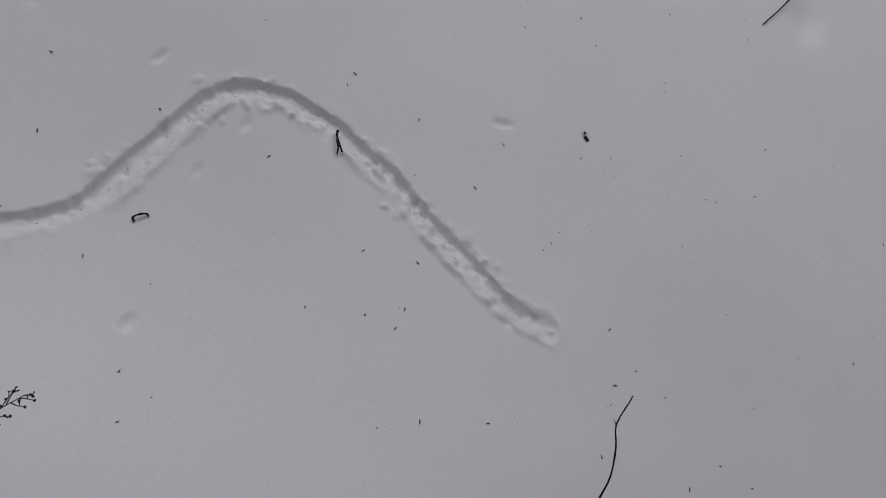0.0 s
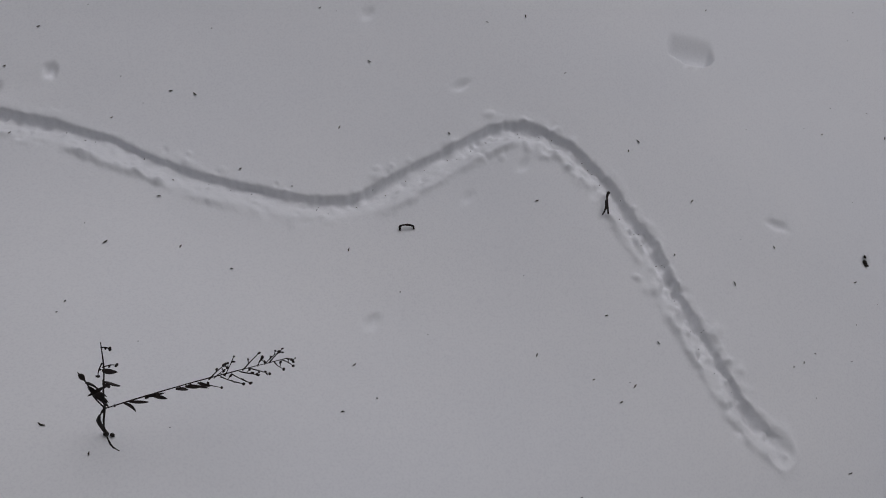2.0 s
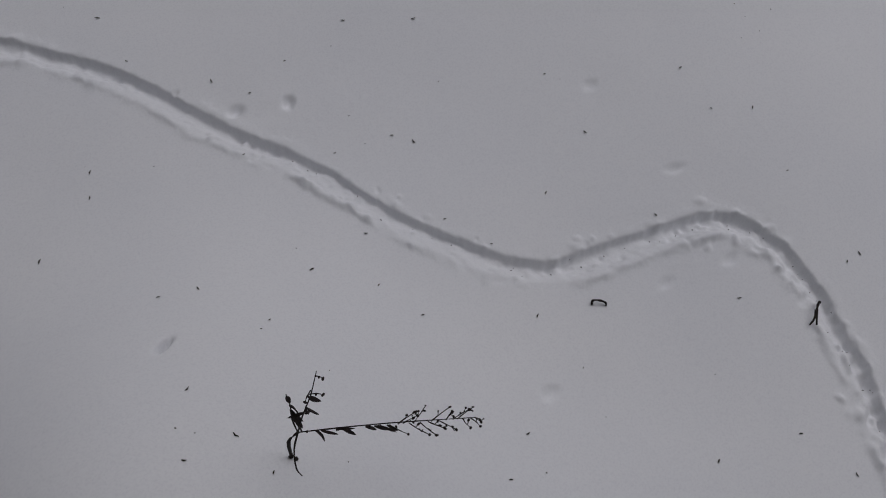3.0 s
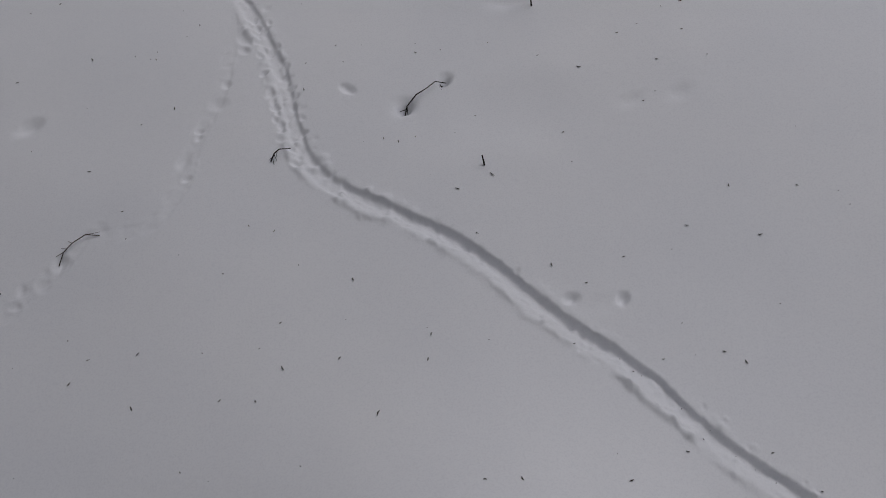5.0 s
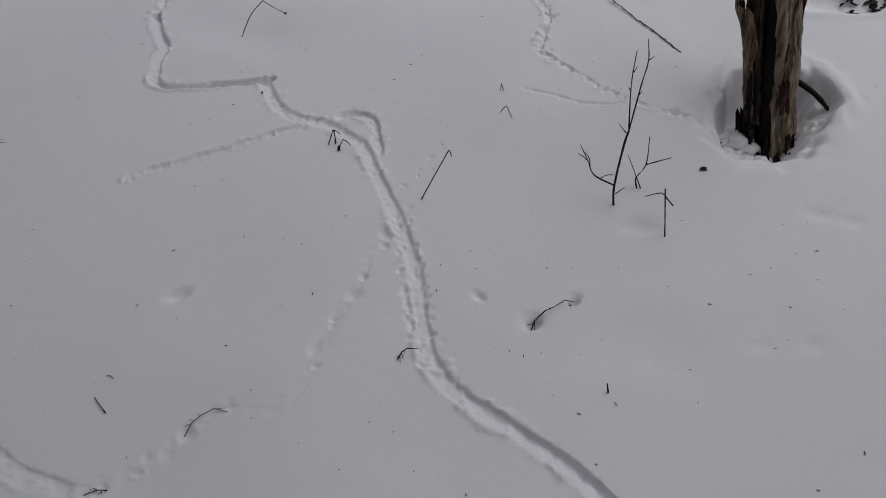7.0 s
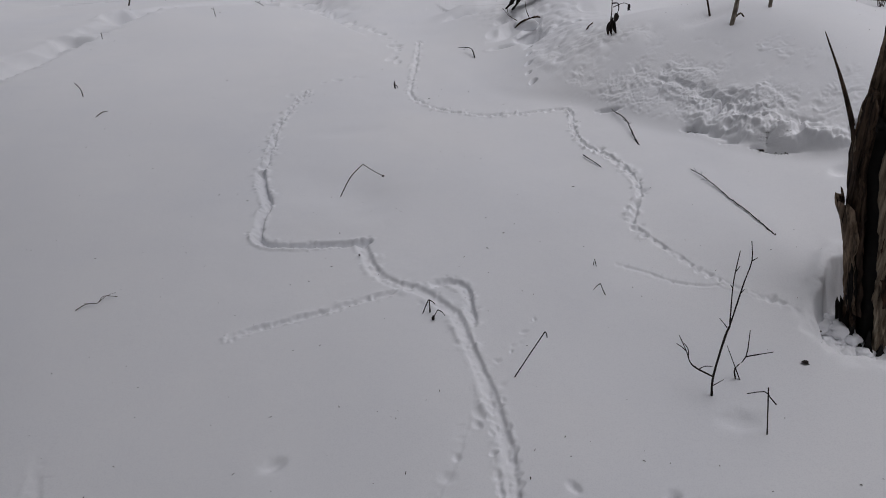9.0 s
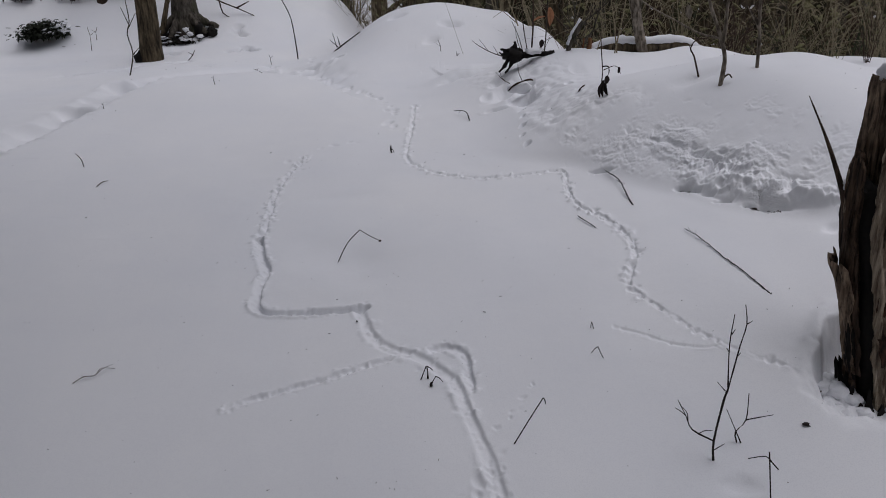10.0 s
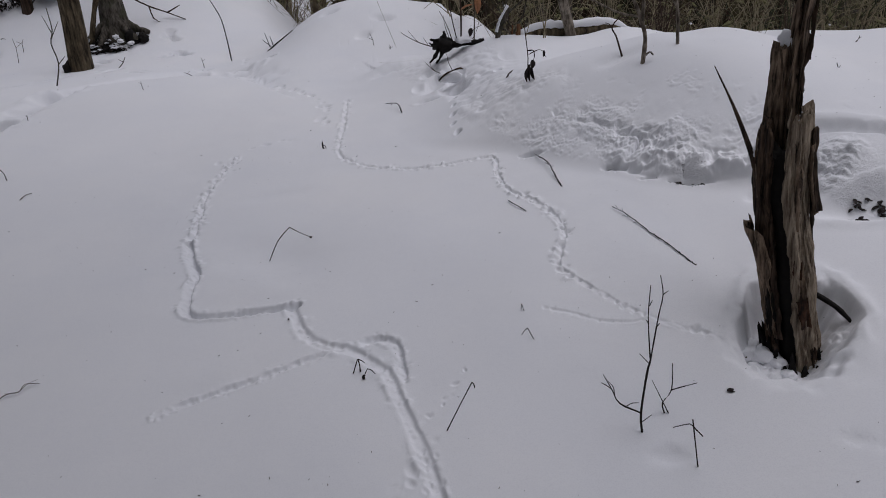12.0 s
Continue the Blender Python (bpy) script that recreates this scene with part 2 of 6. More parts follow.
far = np.geomspace(1, 14, 14)[1:]
XS = axis((-6, -2.6, .07), (-2.6, -1.35, .022), (-1.35, -.9, .008), (-.9, 0, .0042), (0, .2, .003), (.2, 1.4, .0022), (1.4, 1.8, .0042), (1.8, 2.7, .012), (2.7, 6, .06))
YS = axis((-1.5, -.9, .02), (-.9, -.3, .012), (-.3, 1.65, .0022), (1.65, 3.05, .0033), (3.05, 3.8, .004), (3.8, 4.6, .006), (4.6, 5.8, .010), (5.8, 7.2, .02), (7.2, 8.6, .022), (8.6, 14, .15))
XS = np.concatenate([(-5 - far)[::-1], XS, 5 + far])
YS = np.concatenate([(-.5 - far)[::-1], YS, 13 + far * 4])
XS = np.concatenate([XS, XS[-1] + 1. + np.arange(-(len(XS) - 1) % 4)])     # whole blocks of four cells
YS = np.concatenate([YS, YS[-1] + 1. + np.arange(-(len(YS) - 1) % 4)])
GX, GY = np.meshgrid(XS, YS, indexing="ij")
GZ = land(GX, GY) + lumps(GX, GY)


def window(x0, x1, y0, y1):
    return slice(*np.searchsorted(XS, (x0, x1))), slice(*np.searchsorted(YS, (y0, y1)))


def pit(x, y, along, across, turn, depth, rim=0.0, edge=3.0):
    """Press an oval dent into the snow."""
    r = 2.2 * max(along, across)
    w = window(x - r, x + r, y - r, y + r)
    gx, gy = GX[w] - x, GY[w] - y
    c, s = math.cos(radians(turn)), math.sin(radians(turn))
    q = np.hypot((gx * c + gy * s) / along, (gy * c - gx * s) / across)
    q = q * (1 + .12 * ripple(GX[w], GY[w], max(across, .012)))
    GZ[w] += -depth * np.exp(-q ** edge) + rim * np.exp(-((q - 1.45) / .3) ** 2)


def clods(spots):
    """Heap rounded clods of snow on the surface, each meeting the next in a crease."""
    ground = GZ.copy()
    for x, y, r, sink in spots:
        w = window(x - r * 1.3, x + r * 1.3, y - r * 1.3, y + r * 1.3)
        if GX[w].size == 0:
            continue
        q = np.hypot(GX[w] - x, GY[w] - y) / r * (1 + .30 * ripple(GX[w], GY[w], r * .8, 21) + .16 * ripple(GX[w], GY[w], r * .35, 22))
        dome = np.clip(1 - q * q, 0, 1) ** .7 * r * .7 - sink * r
        GZ[w] = np.maximum(GZ[w], np.where(q < 1, ground[w] + dome, -9))


LIGHT = (.99, .14)                                             # the side given a steep wall, so that the runs go dark there


def furrow(points, width, depth, rim=0.007, rough=1.0, fade=(0, 0), seed=0, weaker=0.0):
    """Plough a small animal's run along the points: a trench with ragged walls and pushed-up rims."""
    line = spline(points)
    run = np.concatenate([[0], np.cumsum(np.linalg.norm(np.diff(line, axis=0), axis=1))])
    way = np.gradient(line, axis=0)
    way /= np.linalg.norm(way, axis=1)[:, None] + 1e-9
    best = np.full(GX.shape, 9.0)
    off, at, lit, wx, wy = (np.zeros(GX.shape) for _ in range(5))
    bright = way[:, 0] * LIGHT[1] - way[:, 1] * LIGHT[0]
    reach = width * 3.2
    for k in range(0, len(line), 24):
        part = slice(k, k + 25)
        lo, hi = line[part].min(0) - reach, line[part].max(0) + reach
        w = window(lo[0], hi[0], lo[1], hi[1])
        dx, dy = GX[w][..., None] - line[part, 0], GY[w][..., None] - line[part, 1]
        dist = np.hypot(dx, dy)
        n = dist.argmin(-1)
        d = np.take_along_axis(dist, n[..., None], -1)[..., 0]
        pick = lambda a: np.take_along_axis(a, n[..., None], -1)[..., 0]
        lat = way[part, 0][n] * pick(dy) - way[part, 1][n] * pick(dx)
        nearer = d < best[w]
        best[w] = np.where(nearer, d, best[w])
        off[w] = np.where(nearer, np.where(lat < 0, -d, d), off[w])
        at[w] = np.where(nearer, run[part][n], at[w])
        lit[w] = np.where(nearer, bright[part][n], lit[w])
        wx[w], wy[w] = np.where(nearer, way[part, 0][n], wx[w]), np.where(nearer, way[part, 1][n], wy[w])
    hit = best < reach
    u, s, x, y = off[hit], at[hit], GX[hit], GY[hit]
    side = np.where(u > 0, 1.0, 2.0)
    wide = width * (1 + rough * (.18 * ripple(s, side, .055, seed) + .20 * smooth(ripple(s, side, .16, seed + 9), -.1, .9) * ripple(s, side, .022, seed + 1) + .09 * ripple(x, y, .012, seed + 7) + .04 * ripple(x, y, .006, seed + 10)))
    q = np.abs(u) / wide
    ends = 1 - weaker * smooth(y, 1.25, 1.85)
    if fade[0]:
        ends *= smooth(s, 0, fade[0])
    if fade[1]:
        ends *= 1 - smooth(s, run[-1] - fade[1], run[-1])
    lean = np.clip(lit[hit] * 2.2, -1, 1) * (1 - 1.3 * weaker * smooth(y, 1.35, 1.85))
    toward = np.sign(u) * q * np.sign(lean)                    # 1 at the wall on the bright side, shaped steep to go dark
    even = 1 - smooth(q, .45, 1.04)
    scoop = (1 - smooth(toward, .66, 1.06)) * (1 - smooth(-toward, -.62, 1.20))
    cut = even + (scoop - even) * np.abs(lean)
    near_side = 1 - smooth(toward, -.3, .3)
    lip = np.exp(-((q - 1.38) / .36) ** 2) * (.30 + .95 * near_side) * np.clip(.35 + .95 * ripple(s, side, .06, seed + 2) + .25 * ripple(x, y, .020, seed + 3), 0, 1.5)
    bed = smooth(cut, 0, .3) * rough * (.0024 * ripple(x, y, .026, seed + 4) + .0009 * ripple(x, y, .011, seed + 5) + .0003 * ripple(x, y, .005, seed + 11))
    GZ[hit] += ends * (-depth * cut * (1 + .20 * ripple(s, s * 0, .12, seed + 6) + .14 * ripple(s, s * 0, .045, seed + 13)) + rim * lip + bed)
    over = np.sign(u) * ends * np.abs(lean) * .18 * depth * np.exp(-((toward - 1.04) / .16) ** 2) * (.7 + .5 * ripple(s, side, .07, seed + 8))    # crust leaning over the run
    GX[hit] += wy[hit] * over
    GY[hit] -= wx[hit] * over

# ---------------------------------------------------------------- tracks in the snow
MAIN_RUN = [(1.155, -.152), (1.138, -.106), (1.153, -.031), (1.179, .054), (1.210, .142), (1.242, .220), (1.258, .289), (1.275, .373),
            (1.279, .436), (1.274, .495), (1.246, .557), (1.201, .595), (1.143, .615), (1.064, .634), (.987, .649), (.913, .668),
            (.856, .701), (.802, .756), (.754, .822), (.700, .893), (.666, .960), (.626, 1.044), (.565, 1.132), (.508, 1.218),
            (.442, 1.340), (.379, 1.437), (.301, 1.519), (.220, 1.601), (.150, 1.678), (.116, 1.760), (.106, 1.903), (.102, 2.025),
            (.077, 2.174), (.046, 2.310), (.010, 2.450), (-.011, 2.540), (-.061, 2.613), (-.131, 2.693), (-.232, 2.752), (-.290, 2.837),
            (-.325, 2.944), (-.338, 2.985)]
BENT_RUN = [(-.315, 2.990), (-.411, 2.985), (-.525, 2.993), (-.655, 3.010), (-.715, 3.055), (-.728, 3.165), (-.716, 3.285), (-.755, 3.400), (-.780, 3.520)]
UPPER_RUN = [(-.780, 3.520), (-.777, 3.650), (-.777, 3.775), (-.780, 3.981), (-.740, 4.210), (-.696, 4.393)]
LOOP_RUN = [(-.102, 2.708), (-.038, 2.725), (.015, 2.673), (.029, 2.576), (.034, 2.480)]
SIDE_RUN = [(-.20, 2.705), (-.239, 2.687), (-.311, 2.670), (-.417, 2.638), (-.556, 2.601), (-.675, 2.567), (-.741, 2.540)]
FAR_RUN = [(-.158, 5.127), (-.168, 4.748), (-.190, 4.388), (-.172, 4.188), (-.053, 4.012), (.132, 3.888), (.301, 3.840), (.490, 3.796),
           (.496, 3.639), (.512, 3.478), (.580, 3.359), (.635, 3.208), (.650, 3.084), (.616, 2.966), (.584, 2.874), (.609, 2.796)]
STUMP_RUN = [(.609, 2.796), (.673, 2.687), (.727, 2.594), (.793, 2.502), (.854, 2.438), (.905, 2.381), (.95, 2.31)]
SHORT_RUN = [(.495, 2.668), (.571, 2.616), (.642, 2.557), (.717, 2.522), (.794, 2.507)]
DOTTED = [(.030, 2.152), (-.009, 2.131), (-.035, 2.049), (-.060, 1.989), (-.082, 1.949), (-.133, 1.857), (-.148, 1.795), (-.182, 1.740),
          (-.246, 1.679), (-.310, 1.684), (-.388, 1.698), (-.447, 1.645), (-.507, 1.614), (-.550, 1.568), (-.620, 1.548)]
EDGE_RUN = [(-.600, 1.550), (-.669, 1.555), (-.733, 1.578), (-.800, 1.614), (-.90, 1.69), (-.97, 1.80), (-1.08, 1.92), (-1.15, 2.10), (-1.13, 2.25)]

furrow(MAIN_RUN, .0210, .0190, .0075, 1.0, (.05, 0), 1, .45)
furrow(LOOP_RUN, .018, .019, .007, 1.2, (.03, .06), 2)
furrow(BENT_RUN, .020, .026, .006, .7, (0, 0), 3)
furrow(UPPER_RUN, .013, .009, .003, 1.8, (0, .35), 4)
furrow(SIDE_RUN, .012, .011, .004, .9, (.03, .15), 5)
furrow(FAR_RUN, .012, .006, .002, 1.8, (.05, 0), 6)
furrow(STUMP_RUN, .011, .003, .002, 1.8, (0, .1), 7)
furrow(EDGE_RUN, .021, .0045, .003, 1.5, (.06, .35), 9)

# the crust settles and rounds off
w = window(-1.0, 1.6, -.4, 3.05)
z = GZ[w].copy()
z[1:-1] = .16 * GZ[w][:-2] + .68 * GZ[w][1:-1] + .16 * GZ[w][2:]
GZ[w] = z
z = GZ[w].copy()
z[:, 1:-1] = .16 * GZ[w][:, :-2] + .68 * GZ[w][:, 1:-1] + .16 * GZ[w][:, 2:]
GZ[w] = z

roll_dice = random.Random(5)


def prints(points, step, spread, size, depth, fade=0.0):
    line = spline(points, step)
    for k, (x, y) in enumerate(line):
        wx, wy = roll_dice.uniform(-1, 1) * spread, roll_dice.uniform(-1, 1) * spread
        size_here, weight = size * roll_dice.uniform(.6, 1.35), 1.35 * roll_dice.random() ** 1.4 * (1 - fade * k / len(line))
        pit(x + wx, y + wy, size_here * 1.2, size_here * .85, roll_dice.uniform(0, 180), depth * weight, depth * .10 * weight, 2.4)


prints(DOTTED, .022, .020, .0130, .0058, .20)
furrow(DOTTED, .022, .0014, .0, .6, (.05, .05), 8)
furrow(SHORT_RUN, .008, .0035, .001, 1.2, (.03, .03), 10)
prints(SHORT_RUN, .030, .004, .008, .0030)
prints(FAR_RUN, .026, .008, .011, .009)
prints(UPPER_RUN, .030, .010, .011, .009)
prints(STUMP_RUN, .034, .006, .010, .008)
prints([(-1.05, 7.2), (-.85, 6.3), (-.697, 5.824), (-.526, 5.540), (-.408, 5.344), (-.292, 5.024), (-.270, 4.700)], .036, .030, .020, .016)
prints([(.228, 2.489), (.180, 2.426), (.135, 2.376), (.083, 2.329)], .016, .012, .007, .007)
prints([(-.80, 4.35), (-.68, 4.45), (-.45, 4.55)], .06, .02, .02, .008)
prints(MAIN_RUN[4:12], .022, .020, .009, .006)
prints([(.070, 2.25), (.068, 2.12), (.072, 1.98), (.078, 1.86), (.095, 1.74)], .020, .008, .009, .009)
prints([(.098, 2.20), (.126, 2.04), (.130, 1.90), (.140, 1.77)], .030, .005, .0075, .006)
prints(MAIN_RUN[:7], .020, .024, .010, .006)

def crumble(points, count, spread, small, large, lift):
    """Scatter little clods and dents over a run and its rims."""
    line = spline(points, .004)
    for _ in range(count):
        x, y = line[roll_dice.randrange(len(line))]
        r = roll_dice.uniform(small, large)
        pit(x + roll_dice.gauss(0, spread), y + roll_dice.gauss(0, spread), r * roll_dice.uniform(1, 1.6), r, roll_dice.uniform(0, 180), roll_dice.choice((-1, -1, 1)) * lift * roll_dice.uniform(.4, 1.2), 0, 2.4)


crumble(BENT_RUN, 190, .015, .0035, .0095, .0050)
crumble(UPPER_RUN, 210, .013, .004, .011, .006)
crumble(SIDE_RUN, 130, .011, .003, .0075, .0034)
crumble(FAR_RUN, 230, .012, .005, .012, .0058)
crumble(LOOP_RUN, 60, .014, .003, .009, .0045)
crumble(MAIN_RUN[24:], 200, .017, .0045, .011, .0040)
crumble(MAIN_RUN[:8], 90, .018, .004, .010, .0048)
crumble(MAIN_RUN[8:24], 130, .019, .0035, .009, .0040)

# single dents: x, y, half-length, half-width, turn, depth
DENTS = [(.366, 1.810, .018, .013, 10, .030), (.472, 1.848, .015, .011, 30, .026), (.562, 1.230, .016, .012, 0, .016), (.268, .797, .017, .008, 35, .032), (.262, .789, .010, .006, 35, .020), (1.173, .934, .015, .012, 0, .006), (1.495, .110, .024, .010, -60, .010), (-.510, 2.060, .032, .020, 20, .020), (.683, 2.035, .05, .03, -20, .014), (1.148, 1.893, .03, .02, -30, .007), (.600, 1.700, .22, .10, -10, .012), (-.300, 6.916, .07, .05, 0, .05), (.345, 4.900, .10, .07, 30, .05), (1.100, 3.960, .10, .05, 0, .03)]
MORE_DENTS = [(.655, 1.197, .014, .012, 40, .015), (.773, .488, .018, .012, 10, .010), (1.068, .548, .016, .010, 0, .006), (1.593, -.058, .010, .010, 0, .010), (.842, 1.627, .03, .018, 0, .006), (.252, 1.913, .022, .012, -50, .014), (.367, 1.815, .03, .025, 0, .016), (-.440, 3.370, .20, .14, 0, .030), (.105, 6.630, .07, .05, 0, .075), (.440, 4.730, .08, .06, 0, .06), (-.450, 3.850, .16, .05, 0, .010)]
LAST_DENTS = [(.606, 1.201, .04, .02, 0, .004), (1.211, .711, .018, .009, -20, .007), (1.191, .522, .018, .010, 0, .007), (2.474, -.489, .09, .06, 0, .03), (.942, 1.598, .028, .018, 0, .006), (1.091, 1.933, .035, .02, -30, .007), (.475, 1.856, .02, .016, 30, .012), (-.300, 3.220, .16, .10, 20, .015), (-.040, 6.392, .06, .04, 30, .05), (.350, 5.100, .06, .05, 0, .05), (1.300, 2.950, .05, .03, 0, .03)]
for dent in DENTS + MORE_DENTS + LAST_DENTS:
    pit(*dent[:2], dent[2] * .9, dent[3] * .9, dent[4], dent[5] * .75, dent[5] * .02, 2.5)
# melted clods and holes at the foot of the bank
pit(.652, 3.690, .042, .009, -30, .036, .002, 2.6)            # a hole melted round a twig
# crumbling, wind-eaten crust: soft ledges high up, heavy lumps with deep creases along the foot
w = window(.30, 2.0, 2.55, 4.6)
gx, gy = GX[w].copy(), GY[w].copy()
up_bank = foot_distance(gx, gy)
slope_a, slope_b = gx * .80 - gy * .60, gx * .60 + gy * .80      # along the bank and up it
warp_a = slope_a + .030 * swirl(gx, gy, .10, 47) + .010 * swirl(gx, gy, .03, 48)
warp_b = slope_b + .026 * swirl(gx, gy, .09, 49) + .010 * swirl(gx, gy, .03, 50)
large = np.abs(swirl(warp_a * .52, warp_b * .98, .125, 42))
middle = np.abs(swirl(warp_a * .66, warp_b * 1.25, .055, 43))
small = np.abs(swirl(warp_a * .8, warp_b * 1.3, .024, 44))
near = strip_distance(gx, gy)
inside = smooth(up_bank, -.004, .03)
heavy = inside * (1 - smooth(near + .045 * swirl(gx, gy, .11, 41) + .018 * swirl(gx, gy, .04, 40), .01, .115)) * (.30 + .70 * smooth(gx, .88, 1.08)) * smooth(gx, .74, .95)
light = inside * (1 - smooth(up_bank + .12 * swirl(gx, gy, .2, 54), .20, .42)) * (1 - smooth(gy, 4.0, 4.5)) * smooth(swirl(gx, gy, .13, 52) + .6 * swirl(gx, gy, .05, 53), -.2, .7)
fluff_a, fluff_b = warp_a * .52, warp_b * 1.15                   # ledges lie along the bank
fluff = .34 * swirl(fluff_a, fluff_b, .045, 56) + .26 * swirl(fluff_a, fluff_b, .022, 57) + .28 * swirl(fluff_a, fluff_b, .012, 58) + .22 * swirl(gx, gy, .009, 59)
heavy = heavy * (.40 + .60 * smooth(up_bank + .02 * swirl(gx, gy, .05, 46), .0, .09))
billow = heavy * (.050 * (large - .32) + .028 * (middle - .30))
bulge = heavy * (.006 * (small - .3) + .020 * fluff) + light * (.0060 * (middle - .30) + .0075 * fluff)
pock = heavy * smooth(swirl(warp_a * .6, warp_b * 1.4, .060, 45) + .4 * fluff, .42, .72) + .15 * light * smooth(swirl(warp_a * .6, warp_b * 1.4, .045, 55) + .4 * fluff, .5, .9)
crevice = np.exp(-(swirl(fluff_a, fluff_b, .075, 65) / .11) ** 2) * smooth(swirl(gx, gy, .12, 66), -.2, .45)
GZ[w] += billow + bulge + .014 * heavy - .030 * pock - .034 * (heavy + .10 * light) * crevice
GX[w] -= .22 * billow + .25 * bulge                              # lumps lean out over the creases
GY[w] -= .45 * billow + .45 * bulge
crack = np.exp(-((up_bank - .006) / .016) ** 2) * smooth(swirl(slope_a, slope_b * .3, .16, 33), -.25, .35) * smooth(gx, .88, 1.0)
hang = np.exp(-((up_bank - .040) / .024) ** 2) * smooth(swirl(slope_a, slope_b * .3, .16, 33), -.3, .4) * smooth(gx, .86, .98)
GZ[w] += .006 * hang - .018 * crack
GX[w] -= .003 * hang
GY[w] -= .004 * hang
for x, y, r, deep in ((1.130, 3.142, .026, .030), (1.182, 3.120, .018, .022), (1.085, 3.182, .018, .020), (1.015, 3.255, .022, .026), (.985, 3.325, .018, .026), (.915, 3.405, .026, .036), (.945, 3.372, .018, .030), (1.28, 3.09, .022, .030)):
    pit(x, y, r * 1.3, r * .38, roll_dice.uniform(-42, -26), deep, 0, 2.8)
for x, y in ((1.50, 3.13), (1.57, 3.10), (1.64, 3.06), (1.71, 3.01), (1.78, 2.96)):        # a ledge in the crust beyond the stump
    pit(x, y, .055, .022, -28, .026, .002, 2.4)
    pit(x + .02, y + .05, .06, .03, -28, -.012, 0, 2.0)
w = window(-.1, 1.0, 3.7, 5.8)                                  # hummocky snow round the fallen root
gx, gy = GX[w].copy(), GY[w].copy()
up_bank = foot_distance(gx, gy)
hummocky = smooth(up_bank, -.03, .06) * (1 - smooth(up_bank, .22, .50)) * smooth(gy, 3.85, 4.2) * (1 - smooth(gy, 5.3, 5.7))
heave = .5 * np.abs(swirl(gx * .9, gy * .6, .17, 61)) + .3 * np.abs(swirl(gx, gy * .7, .065, 62)) + .2 * swirl(gx, gy, .035, 63)
GZ[w] += hummocky * (.026 * (heave - .25) - .030 * smooth(swirl(gx * .8, gy * .6, .12, 64), .45, .8))
GY[w] -= hummocky * .020 * (heave - .25)
for x, y, r, deep in ((.385, 4.10, .026, .040), (.375, 4.21, .018, .030), (.388, 4.32, .024, .042), (.402, 4.44, .018, .030), (.410, 4.55, .024, .036), (.438, 4.76, .036, .045), (.250, 4.95, .050, .016), (.66, 4.62, .03, .03)):
    pit(x, y, r * .8, r * .55, roll_dice.uniform(30, 80), deep, .002, 2.6)
pit(.16, 5.62, .17, .08, 20, -.045, 0, 2.2)                     # a heaped-up lump and the crease below it
pit(.13, 5.50, .11, .030, 20, .045, 0, 2.4)
pit(.305, 4.70, .07, .022, -20, .030, .004, 2.4)
# boot prints along the trodden path, and rough spots on the hillside
for _ in range(46):
    x = roll_dice.uniform(-3.2, -.75)
    y = float(crest(np.array(x))) + roll_dice.uniform(.10, .62)
    r = roll_dice.uniform(.045, .085)
    pit(x, y, r * 1.5, r * .8, roll_dice.uniform(-25, 40), roll_dice.uniform(.020, .055), roll_dice.uniform(.0, .015), 3.0)
for x, y, r, deep in ((-1.757, 7.92, .10, .045), (-1.72, 8.02, .08, .04), (-1.90, 8.46, .08, .04), (-2.42, 7.93, .09, .035), (-2.2, 7.35, .10, .03), (-2.6, 7.1, .12, .03), (-1.85, 7.0, .08, .02), (-2.9, 6.9, .09, .03), (-.75, 6.6, .06, .02), (-1.3, 6.9, .07, .02)):
    for _ in range(4):
        pit(x + roll_dice.uniform(-1, 1) * r, y + roll_dice.uniform(-1, 1) * r, r * .5, r * .34, roll_dice.uniform(-30, 30), deep * roll_dice.uniform(1.6, 3.2), deep * .25, 2.4)
for k in range(60):                                           # crumbs of snow fallen into the run
    a, b = (MAIN_RUN[2 + k % 9], MAIN_RUN[3 + k % 9]) if k < 50 else (MAIN_RUN[9 + k % 31], MAIN_RUN[10 + k % 31])
    t, r = roll_dice.random(), roll_dice.uniform(.0045, .0095)
    pit(a[0] + t * (b[0] - a[0]) + roll_dice.uniform(-.028, .024), a[1] + t * (b[1] - a[1]) + roll_dice.uniform(-.022, .020), r * 1.2, r, roll_dice.uniform(0, 180), -roll_dice.uniform(.0015, .0055), 0, 2.4)
pit(1.146, -.138, .028, .022, 60, .007, .003, 2.6)
pit(1.125, -.128, .018, .012, 20, -.006, 0, 2)
pit(1.167, -.139, .014, .012, 70, -.005, 0, 2)
# a scoop with a steep near wall, turned and shaped to fit the camera's view
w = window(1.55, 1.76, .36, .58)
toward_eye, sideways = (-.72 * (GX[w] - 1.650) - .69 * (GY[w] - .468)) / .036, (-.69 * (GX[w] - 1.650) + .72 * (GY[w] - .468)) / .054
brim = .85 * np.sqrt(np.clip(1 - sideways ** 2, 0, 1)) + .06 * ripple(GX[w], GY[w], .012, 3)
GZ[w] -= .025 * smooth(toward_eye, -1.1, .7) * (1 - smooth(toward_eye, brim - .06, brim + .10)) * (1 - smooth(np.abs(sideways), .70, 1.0))

